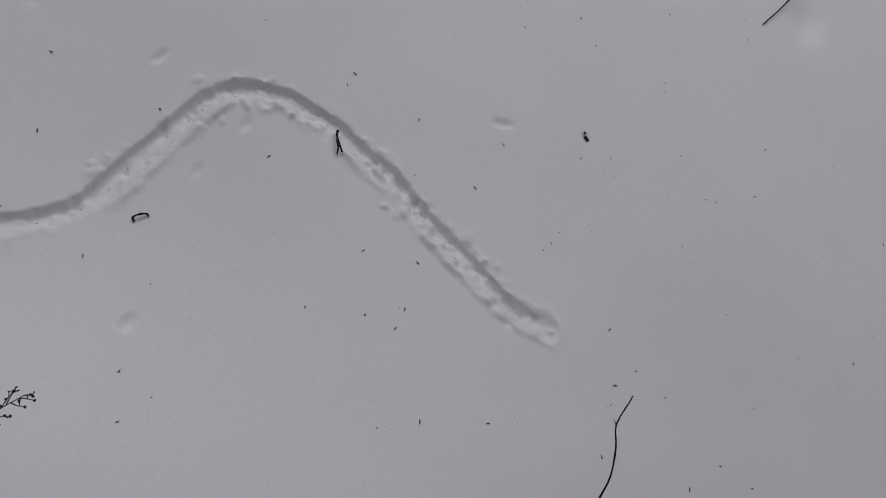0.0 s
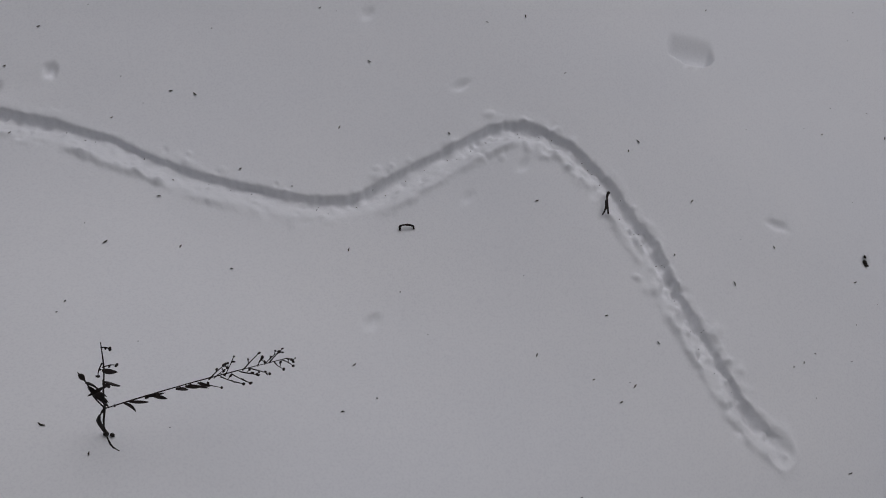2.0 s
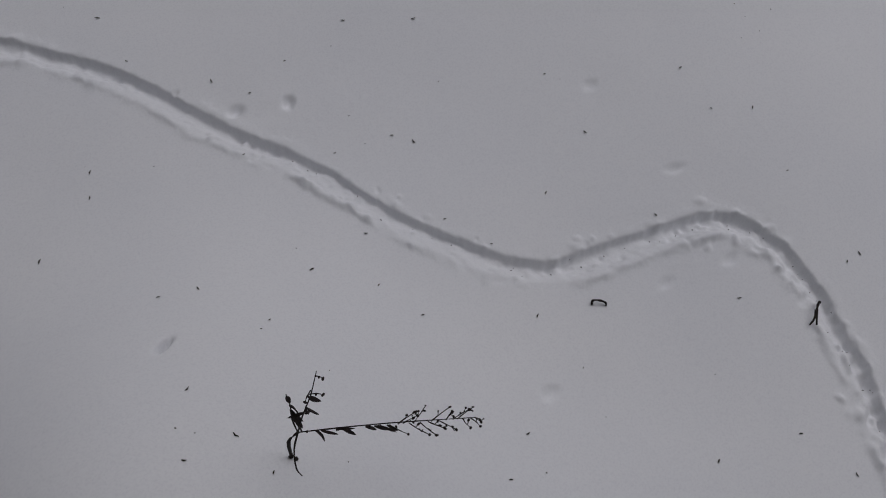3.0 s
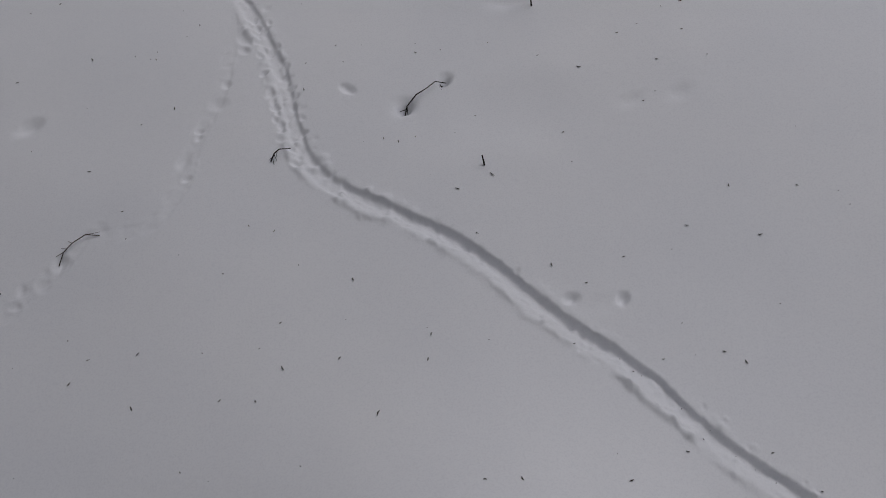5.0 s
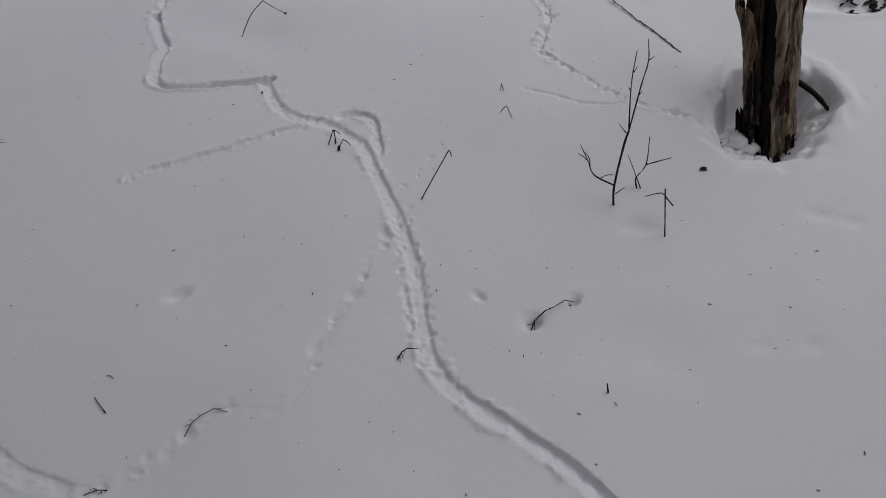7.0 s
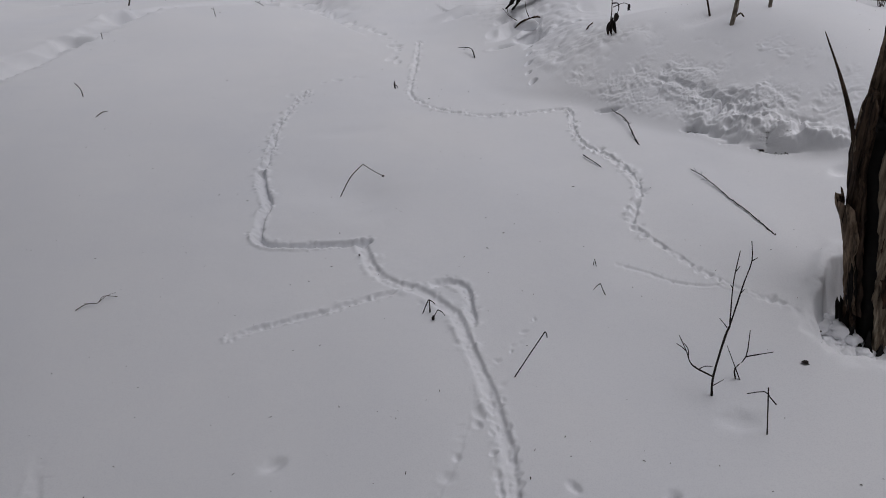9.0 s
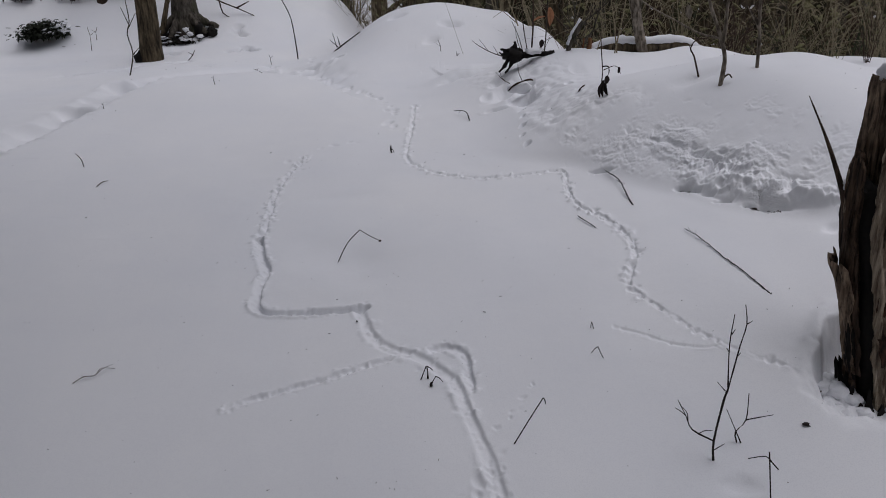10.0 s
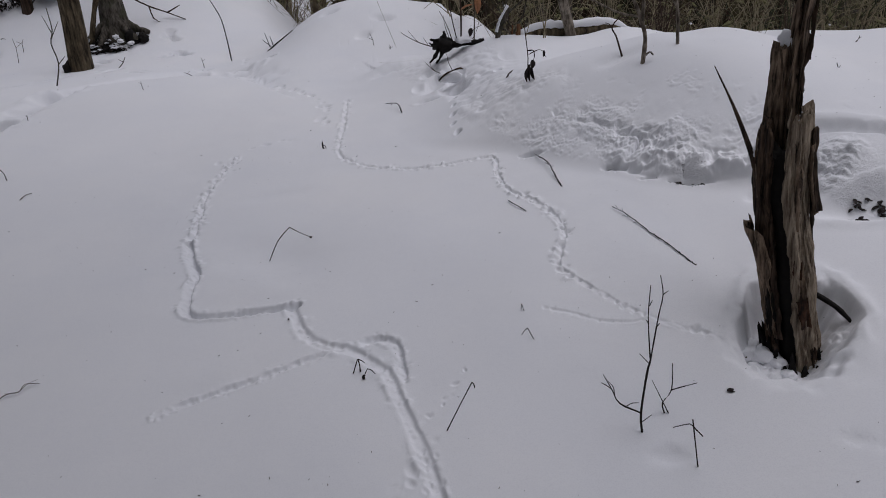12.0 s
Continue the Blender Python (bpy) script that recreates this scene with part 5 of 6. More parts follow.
bank_sapling = thing("bank_sapling", on_snow(1.327, 3.864), "straight thin grey leafless sapling on top of the snow bank", "sapling")
part("trunk", twig(sunk([(1.327, 3.864, .84), (1.323, 3.865, .926), (1.314, 3.869, 1.037), (1.30, 3.87, 1.5)]), .0085, .006, .1, 7), PALE_BARK, bank_sapling)
part("branch", twig([(1.320, 3.866, .950), (1.292, 3.877, 1.005), (1.268, 3.885, 1.05)], .0036, .002), PALE_BARK, bank_sapling)
stick("bent_stem", [(1.122, 3.984, .788), (1.098, 3.991, .831), (1.081, 3.997, .867), (1.104, 3.990, .904), (1.150, 3.976, .911)], .0048, .0022, BROWN_TWIG, "dark bent stem arching over a dip in the snow bank",
      twigs=[[(1.081, 3.997, .867), (1.07, 4.0, .885), (1.05, 4.0, .892)], [(1.104, 3.990, .904), (1.12, 3.985, .93)]])
nodding = thing("nodding_weed", on_snow(.723, 4.143), "wilted weed with a hanging black leaf on the snow bank", "weed")
part("stem", twig(sunk([(.724, 4.143, .63), (.733, 4.141, .741), (.724, 4.142, .860), (.72, 4.142, .93)]), .0030, .0018), BROWN_TWIG, nodding)
part("side_twig", twig([(.736, 4.140, .758), (.779, 4.132, .777), (.806, 4.127, .768)], .0022, .0014), BROWN_TWIG, nodding)
part("stalk", twig([(.733, 4.141, .775), (.757, 4.136, .775), (.760, 4.132, .745), (.742, 4.130, .71)], .0030, .0022), TWIG, nodding)
for dx, dz, size in ((0, .715, .075), (.008, .705, .062), (-.008, .70, .058), (.012, .735, .04)):
    leaf_on(nodding, (.738 + dx, 4.128, dz), (-.35 + dx * 30, -.35, -1), size, .013, DEAD_LEAF, .3)
for k in range(3):
    leaf_on(nodding, (.800 + .004 * k, 4.127, .772), (.4 - .4 * k, -.3, -.9), .026, .006, DEAD_LEAF, .6)

# the upturned root of a fallen tree, black against the snow
root = thing("fallen_root", on_snow(.43, 5.17), "black rotten fallen root with thin shoots, capped with snow", "root")
part("butt", chunk((.428, 5.175, .635), (.060, .05, .040), 3), ROT_AND_HOLLOW, root)
part("log", tube(bmesh.new(), [(.43, 5.18, .632), (.535, 5.18, .630), (.63, 5.185, .632), (.665, 5.19, .640)], .022, .010, 9, .3, 4, tree_dice), ROT_AND_HOLLOW, root)
for line, r in (([(.415, 5.17, .650), (.385, 5.165, .668), (.352, 5.165, .672)], .014), ([(.405, 5.17, .625), (.375, 5.15, .580), (.340, 5.13, .550)], .015), ([(.420, 5.16, .615), (.405, 5.14, .575), (.375, 5.12, .545)], .012),
                ([(.43, 5.17, .66), (.438, 5.17, .695), (.434, 5.17, .712)], .014), ([(.39, 5.17, .64), (.36, 5.17, .645), (.345, 5.17, .655)], .009)):
    part("snag", tube(bmesh.new(), line, r, r * .35, 7, .4, 3, tree_dice), ROT_AND_HOLLOW, root)
for line, r in (([(.367, 5.182, .628), (.299, 5.187, .654), (.232, 5.192, .693), (.193, 5.195, .724)], .0032), ([(.286, 5.188, .660), (.235, 5.192, .728)], .0018), ([(.340, 5.184, .642), (.315, 5.186, .687)], .0018),
                ([(.531, 5.170, .640), (.541, 5.169, .800), (.541, 5.169, .934), (.53, 5.17, 1.2)], .0055), ([(.482, 5.173, .650), (.458, 5.175, .739), (.421, 5.178, .823)], .0026),
                ([(.510, 5.171, .645), (.488, 5.173, .777), (.480, 5.173, .885), (.47, 5.17, 1.1)], .0034), ([(.559, 5.167, .640), (.609, 5.164, .707), (.665, 5.159, .730)], .0026),
                ([(.47, 5.173, .65), (.445, 5.17, .74), (.44, 5.17, .80)], .0018), ([(.56, 5.17, .64), (.60, 5.16, .66), (.63, 5.15, .72), (.64, 5.15, .76)], .002)):
    part("shoot", twig(line, r, r * .5, .15, 6, 3), BROWN_TWIG, root)
leaf_on(root, (.594, 5.165, .715), (-.3, -.3, -1), .045, .014, DEAD_LEAF)
snow_lump("snow_clod", (.545, 5.175, .655), .050, "strip of snow lying along the fallen black root", 41, .4)
slab = thing("tilted_bark", on_snow(.43, 4.80), "dark edge of bark jutting from the snow with thin shoots", "bark")
part("edge", tube(bmesh.new(), [(.362, 4.80, .520), (.392, 4.799, .548), (.430, 4.796, .566), (.475, 4.791, .578), (.495, 4.79, .574)], .003, .006, 7, .4, 3, tree_dice), DARK_WOOD, slab)
part("face", chunk((.425, 4.815, .530), (.066, .02, .034), 9, .25), SNOW, slab, "snow-filled face")
part("shoot", twig([(.372, 4.801, .560), (.334, 4.804, .582), (.297, 4.807, .624)], .0022, .0011), BROWN_TWIG, slab)
part("shoot", twig([(.345, 4.804, .576), (.325, 4.805, .60), (.322, 4.805, .625)], .0014, .0009), BROWN_TWIG, slab)
part("shoot", twig([(.437, 4.795, .573), (.420, 4.797, .615), (.414, 4.797, .661)], .0022, .0011), BROWN_TWIG, slab)

pale_leaf = part("pale_leaf", blade(bmesh.new(), (1.012, 3.85, 1.072), (.1, -.2, -1), .056, .014, .3, .0012), PALE_BARK)
tagged(pale_leaf, "pale dry leaf hanging from a sapling twig", "leaf")
# shoots with pale leaves behind the bank, and the leaning snag
beech = thing("leafy_shoot", on_snow(.60, 5.18), "slim grey shoot still holding two orange-tan leaves", "shoot")
part("stem", twig(sunk([(.605, 5.18, .5), (.615, 5.17, .75), (.62, 5.16, .90), (.63, 5.16, 1.2)]), .0045, .0025), GREY_BARK, beech)
leaf_on(beech, (.628, 5.15, .893), (.20, -.1, -1), .10, .030, TAN_LEAF, .2)
leaf_on(beech, (.606, 5.15, .845), (-1, -.1, -.10), .068, .022, TAN_LEAF, .2)
snag = thing("leaning_snag", on_snow(.75, 5.16), "short leaning grey snag with a strip of snow on it", "snag")
part("stem", tube(bmesh.new(), [(.735, 5.18, .55), (.745, 5.16, .660), (.772, 5.155, .730), (.822, 5.15, .806)], .018, .013, 8, .15, 3, tree_dice), GREY_BARK, snag)
part("snow_strip", tube(bmesh.new(), [(.736, 5.152, .682), (.758, 5.147, .748), (.806, 5.142, .824)], .010, .008, 7, .25, 3, tree_dice), SNOW, snag, "strip of snow")
for x, y, z1, r in ((.860, 5.16, .712, .013), (.882, 5.20, .69, .008), (.835, 5.22, .70, .006)):
    stick("rotten_post", [(x, y, .45), (x + .003, y, .60), (x + .006, y, z1)], r, r * .8, ORANGE_ROT, "short broken orange-brown stub behind the snow bank", "stub", knots=.25)
fallen = thing("fallen_log", on_snow(1.20, 5.2), "rotten brown log under a thick cover of snow", "log")
part("log", tube(bmesh.new(), [on_snow(x, 5.20, up) for x, up in ((.90, -.01), (.99, .012), (1.12, .026), (1.26, .026), (1.40, .012), (1.50, -.02))], .030, .026, 12, .12, 4, tree_dice), BARK, fallen)
part("snow_cover", tube(bmesh.new(), [on_snow(x, 5.20, up) for x, up in ((.88, .0), (.97, .044), (1.06, .066), (1.16, .064), (1.26, .068), (1.36, .050), (1.45, .020), (1.52, -.02))], .026, .024, 10, .22, 4, tree_dice), SNOW, fallen, "thick cover of snow")
for line, r in (([(.986, 5.05, .60), (1.01, 5.05, .78), (1.033, 5.05, .907), (1.06, 5.05, 1.2)], .005), ([(1.0, 5.06, .72), (.975, 5.06, .83), (.957, 5.05, .914), (.93, 5.05, 1.1)], .004), ([(.90, 5.12, .60), (.92, 5.1, .75), (.91, 5.1, .95)], .003)):
    stick("thin_sapling", line, r, r * .6, STRAW, "thin pale leafless sapling behind the snow bank", "sapling", group="saplings behind the bank", knots=.1)
stick("fallen_branch", [(-1.165, 7.276, .26), (-1.169, 7.275, .412), (-1.183, 7.272, .591), (-1.226, 7.265, .715), (-1.275, 7.255, .82)], .006, .0035, TWIG, "thin dark curved sapling leaning over the snow", "sapling")
stick("dark_branch", [(-.809, 7.014, .37), (-.760, 7.02, .40), (-.704, 7.027, .435), (-.609, 7.040, .495)], .008, .004, ROT_AND_HOLLOW, "dark branch poking from the side of the mound", "branch",
      twigs=[[(-.800, 7.01, .385), (-.825, 7.01, .50)], [(-.79, 7.01, .39), (-.85, 7.0, .45)], [(-.775, 7.02, .395), (-.79, 7.02, .47)]])
left_sapling = thing("bank_sapling", on_snow(-2.272, 6.457), "slender crooked leafless sapling before a tree trunk", "sapling")
part("trunk", twig(sunk([(-2.272, 6.457, .366), (-2.225, 6.476, .518), (-2.236, 6.471, .658), (-2.207, 6.483, .750), (-2.206, 6.483, .900)]), .0065, .003, .1, 7), GREY_BARK, left_sapling)
for line in ([(-2.230, 6.474, .686), (-2.158, 6.502, .800)], [(-2.216, 6.479, .732), (-2.245, 6.470, .850)], [(-2.227, 6.475, .509), (-2.175, 6.495, .559)]):
    part("branch", twig(line, .004, .002, .1, 6, 2), GREY_BARK, left_sapling)
for line, r in (([(-3.247, 8.224, .25), (-3.242, 8.226, .47)], .006), ([(-3.258, 8.421, .31), (-3.233, 8.432, .43)], .006), ([(-3.540, 8.337, .28), (-3.488, 8.361, .33), (-3.43, 8.383, .26)], .005),
                ([(-2.146, 7.506, .25), (-2.081, 7.527, .33)], .009), ([(-1.440, 5.643, .459), (-1.442, 5.643, .505)], .004), ([(-1.348, 7.059, .276), (-1.357, 7.057, .35)], .005),
                ([(-2.057, 5.348, .41), (-2.054, 5.350, .436)], .004), ([(.02, 6.2, .45), (.00, 6.2, .56)], .004), ([(.13, 6.1, .42), (.125, 6.1, .49)], .003), ([(-1.22, 6.059, .42), (-1.269, 6.048, .45)], .004),
                ([(1.87, 3.55, .70), (1.88, 3.55, .722)], .003), ([(.665, 4.35, .62), (.69, 4.34, .645)], .008), ([(2.14, 3.9, .72), (2.155, 3.9, .748)], .004)):
    a, b = Vector(line[0]), Vector(line[-1])
    kink = a.lerp(b, .55) + Vector((tree_dice.uniform(-.12, .12), 0, tree_dice.uniform(-.04, .08))) * (b - a).length
    fork = kink + Vector((tree_dice.choice((-.35, .35)), 0, .22)) * (b - a).length
    line = [a, a.lerp(kink, .5) + Vector((tree_dice.uniform(-.03, .03), 0, 0)) * (b - a).length, kink, b]
    stick("dry_stem", line, r * .6, r * .35, BROWN_TWIG, "short dry brown stem poking out of the snow", "stem", group="dry stems in the snow", knots=.1, bend=1, twigs=[[kink, fork]])
leafy = thing("leaf_tuft", on_snow(1.56, 2.74), "tuft of black wet leaves in a hollow of the bank", "leaves")
for k in range(40):
    cx, cy, wide = ((1.500, 2.690, .012), (1.535, 2.765, .016), (1.610, 2.715, .024), (1.625, 2.730, .020))[k % 4]
    p = on_snow(cx + tree_dice.gauss(0, wide), cy + tree_dice.gauss(0, .010), .003)
    leaf_on(leafy, p, (tree_dice.uniform(-1, 1), tree_dice.uniform(-1, .4), tree_dice.uniform(-.1, .25)), tree_dice.uniform(.012, .026), tree_dice.uniform(.004, .008), DEAD_LEAF, tree_dice.uniform(.1, .4))
# leaf scraps added in the hollows under the crust to darken them
scraps = thing("leaf_litter", on_snow(1.13, 3.145), "black leaf scraps added to darken hollows under the snow crust", "leaf litter", kind="stuff")
bare = bmesh.new()
for k in range(110):
    cx, cy, wide = ((1.130, 3.142, .022), (1.130, 3.142, .022), (.915, 3.400, .014))[k % 3]
    along = tree_dice.gauss(0, wide)
    p = on_snow(cx + .84 * along, cy - .54 * along + tree_dice.gauss(0, .004), .003)
    blade(bare, p, (tree_dice.uniform(-1, 1), tree_dice.uniform(-1, 1), tree_dice.uniform(-.2, .5)), tree_dice.uniform(.005, .012), tree_dice.uniform(.002, .004), .4)
part("leaf_scraps", bare, DEAD_LEAF, scraps)

# ---------------------------------------------------------------- trees
def bark_trunk(points, r0, r1, flare=.5, sides=18, steps=9, seed=0):
    bm = bmesh.new()
    line = rounded(points, steps)
    rings, run = [], 0.0
    for k, p in enumerate(line):
        if k:
            run += (p - line[k - 1]).length
        t = k / (len(line) - 1)
        r = r0 + (r1 - r0) * t + r0 * flare * math.exp(-run / (r0 * 1.6))
        ring = []
        for i in range(sides):
            a = 2 * math.pi * i / sides
            q = Vector((math.cos(a), math.sin(a), 0))
            lobes = 1 + flare * .35 * math.exp(-run / (r0 * 1.8)) * math.sin(a * 4 + seed)
            n = noise.noise(Vector((q.x * 3 + seed, q.y * 3, p.z * 1.3))) * .12 + noise.noise(Vector((q.x * 9, q.y * 9 + seed, p.z * 4))) * .05
            ring.append(bm.verts.new(p + q * r * lobes * (1 + n)))
        rings.append(ring)
    for a, b in zip(rings, rings[1:]):
        for i in range(sides):
            bm.faces.new((a[i], a[(i + 1) % sides], b[(i + 1) % sides], b[i]))
    bm.faces.new(rings[-1])
    bm.faces.new(rings[0][::-1])
    return bm


def limb_lines(dice, start, way, length, depth):
    """A limb and its finer branches as lines with radii."""
    lines, p, w = [], Vector(start), Vector(way).normalized()
    pts = [p.copy()]
    for _ in range(5):
        w = (w + Vector((dice.uniform(-.35, .35), dice.uniform(-.35, .35), dice.uniform(-.15, .3)))).normalized()
        p = p + w * length / 5
        pts.append(p.copy())
    lines.append((pts, depth))
    if depth < 2:
        for k in (2, 3, 4, 5):
            out = (w + Vector((dice.uniform(-1, 1), dice.uniform(-1, 1), dice.uniform(-.3, .6)))).normalized()
            lines += limb_lines(dice, pts[k], out, length * dice.uniform(.35, .6), depth + 1)
    return lines


def tree(base, lean, tall, r0, mat, label, seed, limbs=5, name="tree", flare=.45, group="", first=.35):
    d = random.Random(seed)
    base = Vector(base)
    top = base + Vector((lean[0], lean[1], tall))
    ob = thing(name, base, label, "tree", group)
    mid = base.lerp(top, .5) + Vector((d.uniform(-.03, .03), d.uniform(-.03, .03), 0)) * tall * .4
    part("trunk", bark_trunk([base - Vector((0, 0, .15)), base.lerp(mid, .4), mid, top], r0, r0 * .35, flare, seed=seed), mat, ob)
    for k in range(limbs):
        t = first + (.95 - first) * k / max(1, limbs - 1)
        a = d.uniform(0, 2 * math.pi)
        start = base.lerp(mid, t * 2) if t < .5 else mid.lerp(top, t * 2 - 1)
        bm = bmesh.new()
        for pts, depth in limb_lines(d, start, (math.cos(a), math.sin(a), d.uniform(.1, .9)), tall * d.uniform(.16, .30), 0):
            r = r0 * (.30, .14, .07)[depth]
            tube(bm, pts, r, r * .4, 5, 0, 1, d)
        part("limb", bm, mat, ob)
    return ob


tree(on_snow(-2.53, 7.70), (.48, .05, 0), 5.0, .100, BARK, "straight brown-barked young tree rising from the snow", 3, 4, flare=.22, first=.5)
rooted = tree(on_snow(-2.40, 8.50), (.12, .15, 0), 6.5, .115, GREY_BARK, "thick lichen-grey tree with dark spreading roots", 8, 5, flare=.75, first=.5)
for k, (dx, dy, dz) in enumerate(((-.28, -.12, -.03), (.22, -.16, .0), (-.12, -.22, -.06), (.30, .02, .02))):
    p = Vector((-2.40, 8.50, height(-2.40, 8.50)))
    part("root", tube(bmesh.new(), [p + Vector((dx * .2, dy * .2, .16)), p + Vector((dx * .6, dy * .6, .07)), p + Vector((dx, dy, dz))], .050, .020, 8, .25, 4, tree_dice), GREY_BARK, rooted)
# black lumps painting the shade in hollows between the roots
for k, (dx, dy, sx, sz) in enumerate(((.16, -.12, .055, .085), (-.20, -.16, .085, .045), (-.05, -.20, .075, .035), (.26, -.10, .045, .05))):
    p = on_snow(-2.40 + dx, 8.50 + dy)
    part("root", chunk((p.x, p.y, p.z + sz * .6), (sx, .05, sz), 70 + k, .5), ROT_AND_HOLLOW, rooted, "black lump painting a dark hollow among the roots")
for k in range(5):
    x, y = -2.40 + tree_dice.uniform(-.32, .22), 8.28 + tree_dice.uniform(-.05, .05)
    part("snow_dab", chunk((x, y, height(x, y) + tree_dice.uniform(.03, .13)), (.030, .026, .018), 90 + k, .6), SNOW, rooted, "dab of snow")
stick("fallen_branch", [(-1.79, 8.726, .42), (-1.941, 8.693, .505), (-2.102, 8.657, .589), (-2.276, 8.617, .715), (-2.36, 8.6, .78)], .005, .009, BROWN_TWIG, "dark fallen branch slanting down from a tree", "branch", buried=False,
      twigs=[[(-1.941, 8.693, .505), (-1.817, 8.721, .560)], [(-2.092, 8.659, .585), (-2.075, 8.663, .469), (-2.000, 8.677, .413)]])

tree(on_snow(1.20, 5.14), (-.95, .1, 0), 3.2, .032, PALE_BARK, "young mottled grey birch beside a snowy log", 77, 4, name="young_birch", flare=.2, first=.12)

# a solid black lump, its colour standing for the shade of a hollow
hollow = on_snow(-2.66, 7.62)
part("hollow", chunk((hollow.x + .055, hollow.y + .02, hollow.z + .03), (.040, .05, .055), 66, .4), ROT_AND_HOLLOW, bpy.data.objects["tree"], "black lump painting the dark hollow at the foot")
stick("leaning_tree", [(-2.62, 8.35, .30), (-2.50, 8.33, .62), (-2.36, 8.33, .95), (-2.0, 8.4, 1.9)], .034, .020, BARK, "slim brown trunk leaning beside a thick tree", "tree")
for k, (x, y, sx, sz) in enumerate(((-2.46, 8.30, .09, .10), (-2.56, 8.28, .07, .07), (-2.34, 8.27, .06, .05), (-3.62, 8.98, .16, .13), (-3.40, 9.02, .13, .12), (-4.15, 8.98, .12, .10))):
    p = on_snow(x, y)
    scrub = thing("snowy_scrub", p, "black leafy scrub under dabs of snow on the hillside", "scrub", "scrub on the hillside")
    bm = bmesh.new()
    for _ in range(int(900 * sx)):
        o = p + Vector((tree_dice.gauss(0, .6) * sx, tree_dice.gauss(0, .3) * sx, abs(tree_dice.gauss(0, .5)) * sz))
        blade(bm, o, (tree_dice.uniform(-1, 1), tree_dice.uniform(-1, .5), tree_dice.uniform(-.6, .4)), tree_dice.uniform(.02, .045), tree_dice.uniform(.006, .012), .4)
    part("foliage", bm, DEAD_LEAF, scrub)
    for i in range(4):
        part("snow_dab", chunk((p.x + tree_dice.uniform(-1, 1) * sx, p.y - .02 + tree_dice.uniform(-.03, .03), p.z + tree_dice.uniform(.2, 1.1) * sz), (tree_dice.uniform(.018, .034), .018, tree_dice.uniform(.005, .009)), 120 + 9 * k + i, .7), SNOW, scrub, "dab of snow")
# dark trunks and snow-laden boughs on the hillside
for k, (x, y, r, lx) in enumerate(((-3.33, 8.95, .055, .25), (-3.08, 9.25, .045, .1), (-3.45, 9.15, .07, .3), (-3.76, 9.10, .035, .8), (-3.90, 9.25, .05, .5), (-4.4, 9.6, .09, .2), (-2.9, 10.4, .10, .1), (-2.2, 10.8, .08, -.1), (-3.6, 11.2, .11, .2), (-1.75, 11.6, .07, .1))):
    tree(on_snow(x, y), (lx, .1, 0), 4.5 + k % 3, r, DARK_WOOD, "dark tree trunk on the snowy hillside", 50 + k, 3, name="hillside_tree", flare=.3, group="dark hillside trees", first=.55)


def bush(place, size, label, seed, mat=DARK_GREEN, count=260):
    """A low dark evergreen bush under dabs of snow."""
    d = random.Random(seed)
    ob = thing("low_bush", place, label, "bush")
    for k in range(5):
        bm = bmesh.new()
        c = Vector(place) + Vector((d.uniform(-1, 1) * size, d.uniform(-.5, .5) * size, .04))
        for _ in range(count // 5):
            p = c + Vector((d.gauss(0, .30), d.gauss(0, .30), min(.50, abs(d.gauss(0, .24))))) * size
            blade(bm, p, (d.uniform(-1, 1), d.uniform(-1, 1), d.uniform(-.5, .3)), d.uniform(.022, .046), d.uniform(.008, .016), .3)
        part("foliage", bm, mat, ob)
    for k in range(34):
        bm = bmesh.new()
        bmesh.ops.create_icosphere(bm, subdivisions=2, radius=1)
        p = Vector(place) + Vector((d.uniform(-1.1, 1.1) * size, d.uniform(-.6, .4) * size, d.uniform(.18, .62) * size))
        long, tilt = d.uniform(.016, .046), d.uniform(-.5, .5)
        for v in bm.verts:
            v.co *= 1 + .6 * noise.noise(v.co * 2 + Vector((k, seed, 0))) + .3 * noise.noise(v.co * 5 + Vector((seed, k, 0)))
            v.co = p + Vector((v.co.x * long, v.co.y * .022, v.co.z * .008 + v.co.x * long * tilt))
        part("snow_dab", bm, SNOW, ob, "dab of snow")
    return ob


bush(on_snow(-3.75, 8.46), .24, "low dark evergreen bush dotted with snow", 61, count=1500)
bush(on_snow(-3.55, 9.35), .22, "snow-dabbed dark undergrowth below hillside trees", 62)
bush(on_snow(-3.05, 9.05), .16, "snow-dabbed dark undergrowth below hillside trees", 63)
bush(on_snow(-2.55, 8.40), .10, "snow-dabbed dark undergrowth below hillside trees", 64, count=120)

# the woods beyond the bank
def wood_tree(x, y, r, lx, seed, mat, limbs=5, tall=7.0):
    return tree((x, y, height(x, y)), (lx, .1, 0), tall, r, mat, "bare winter tree in the brown woods", seed, limbs, name="wood_tree", flare=.3, group="trees of the woods", first=.16)


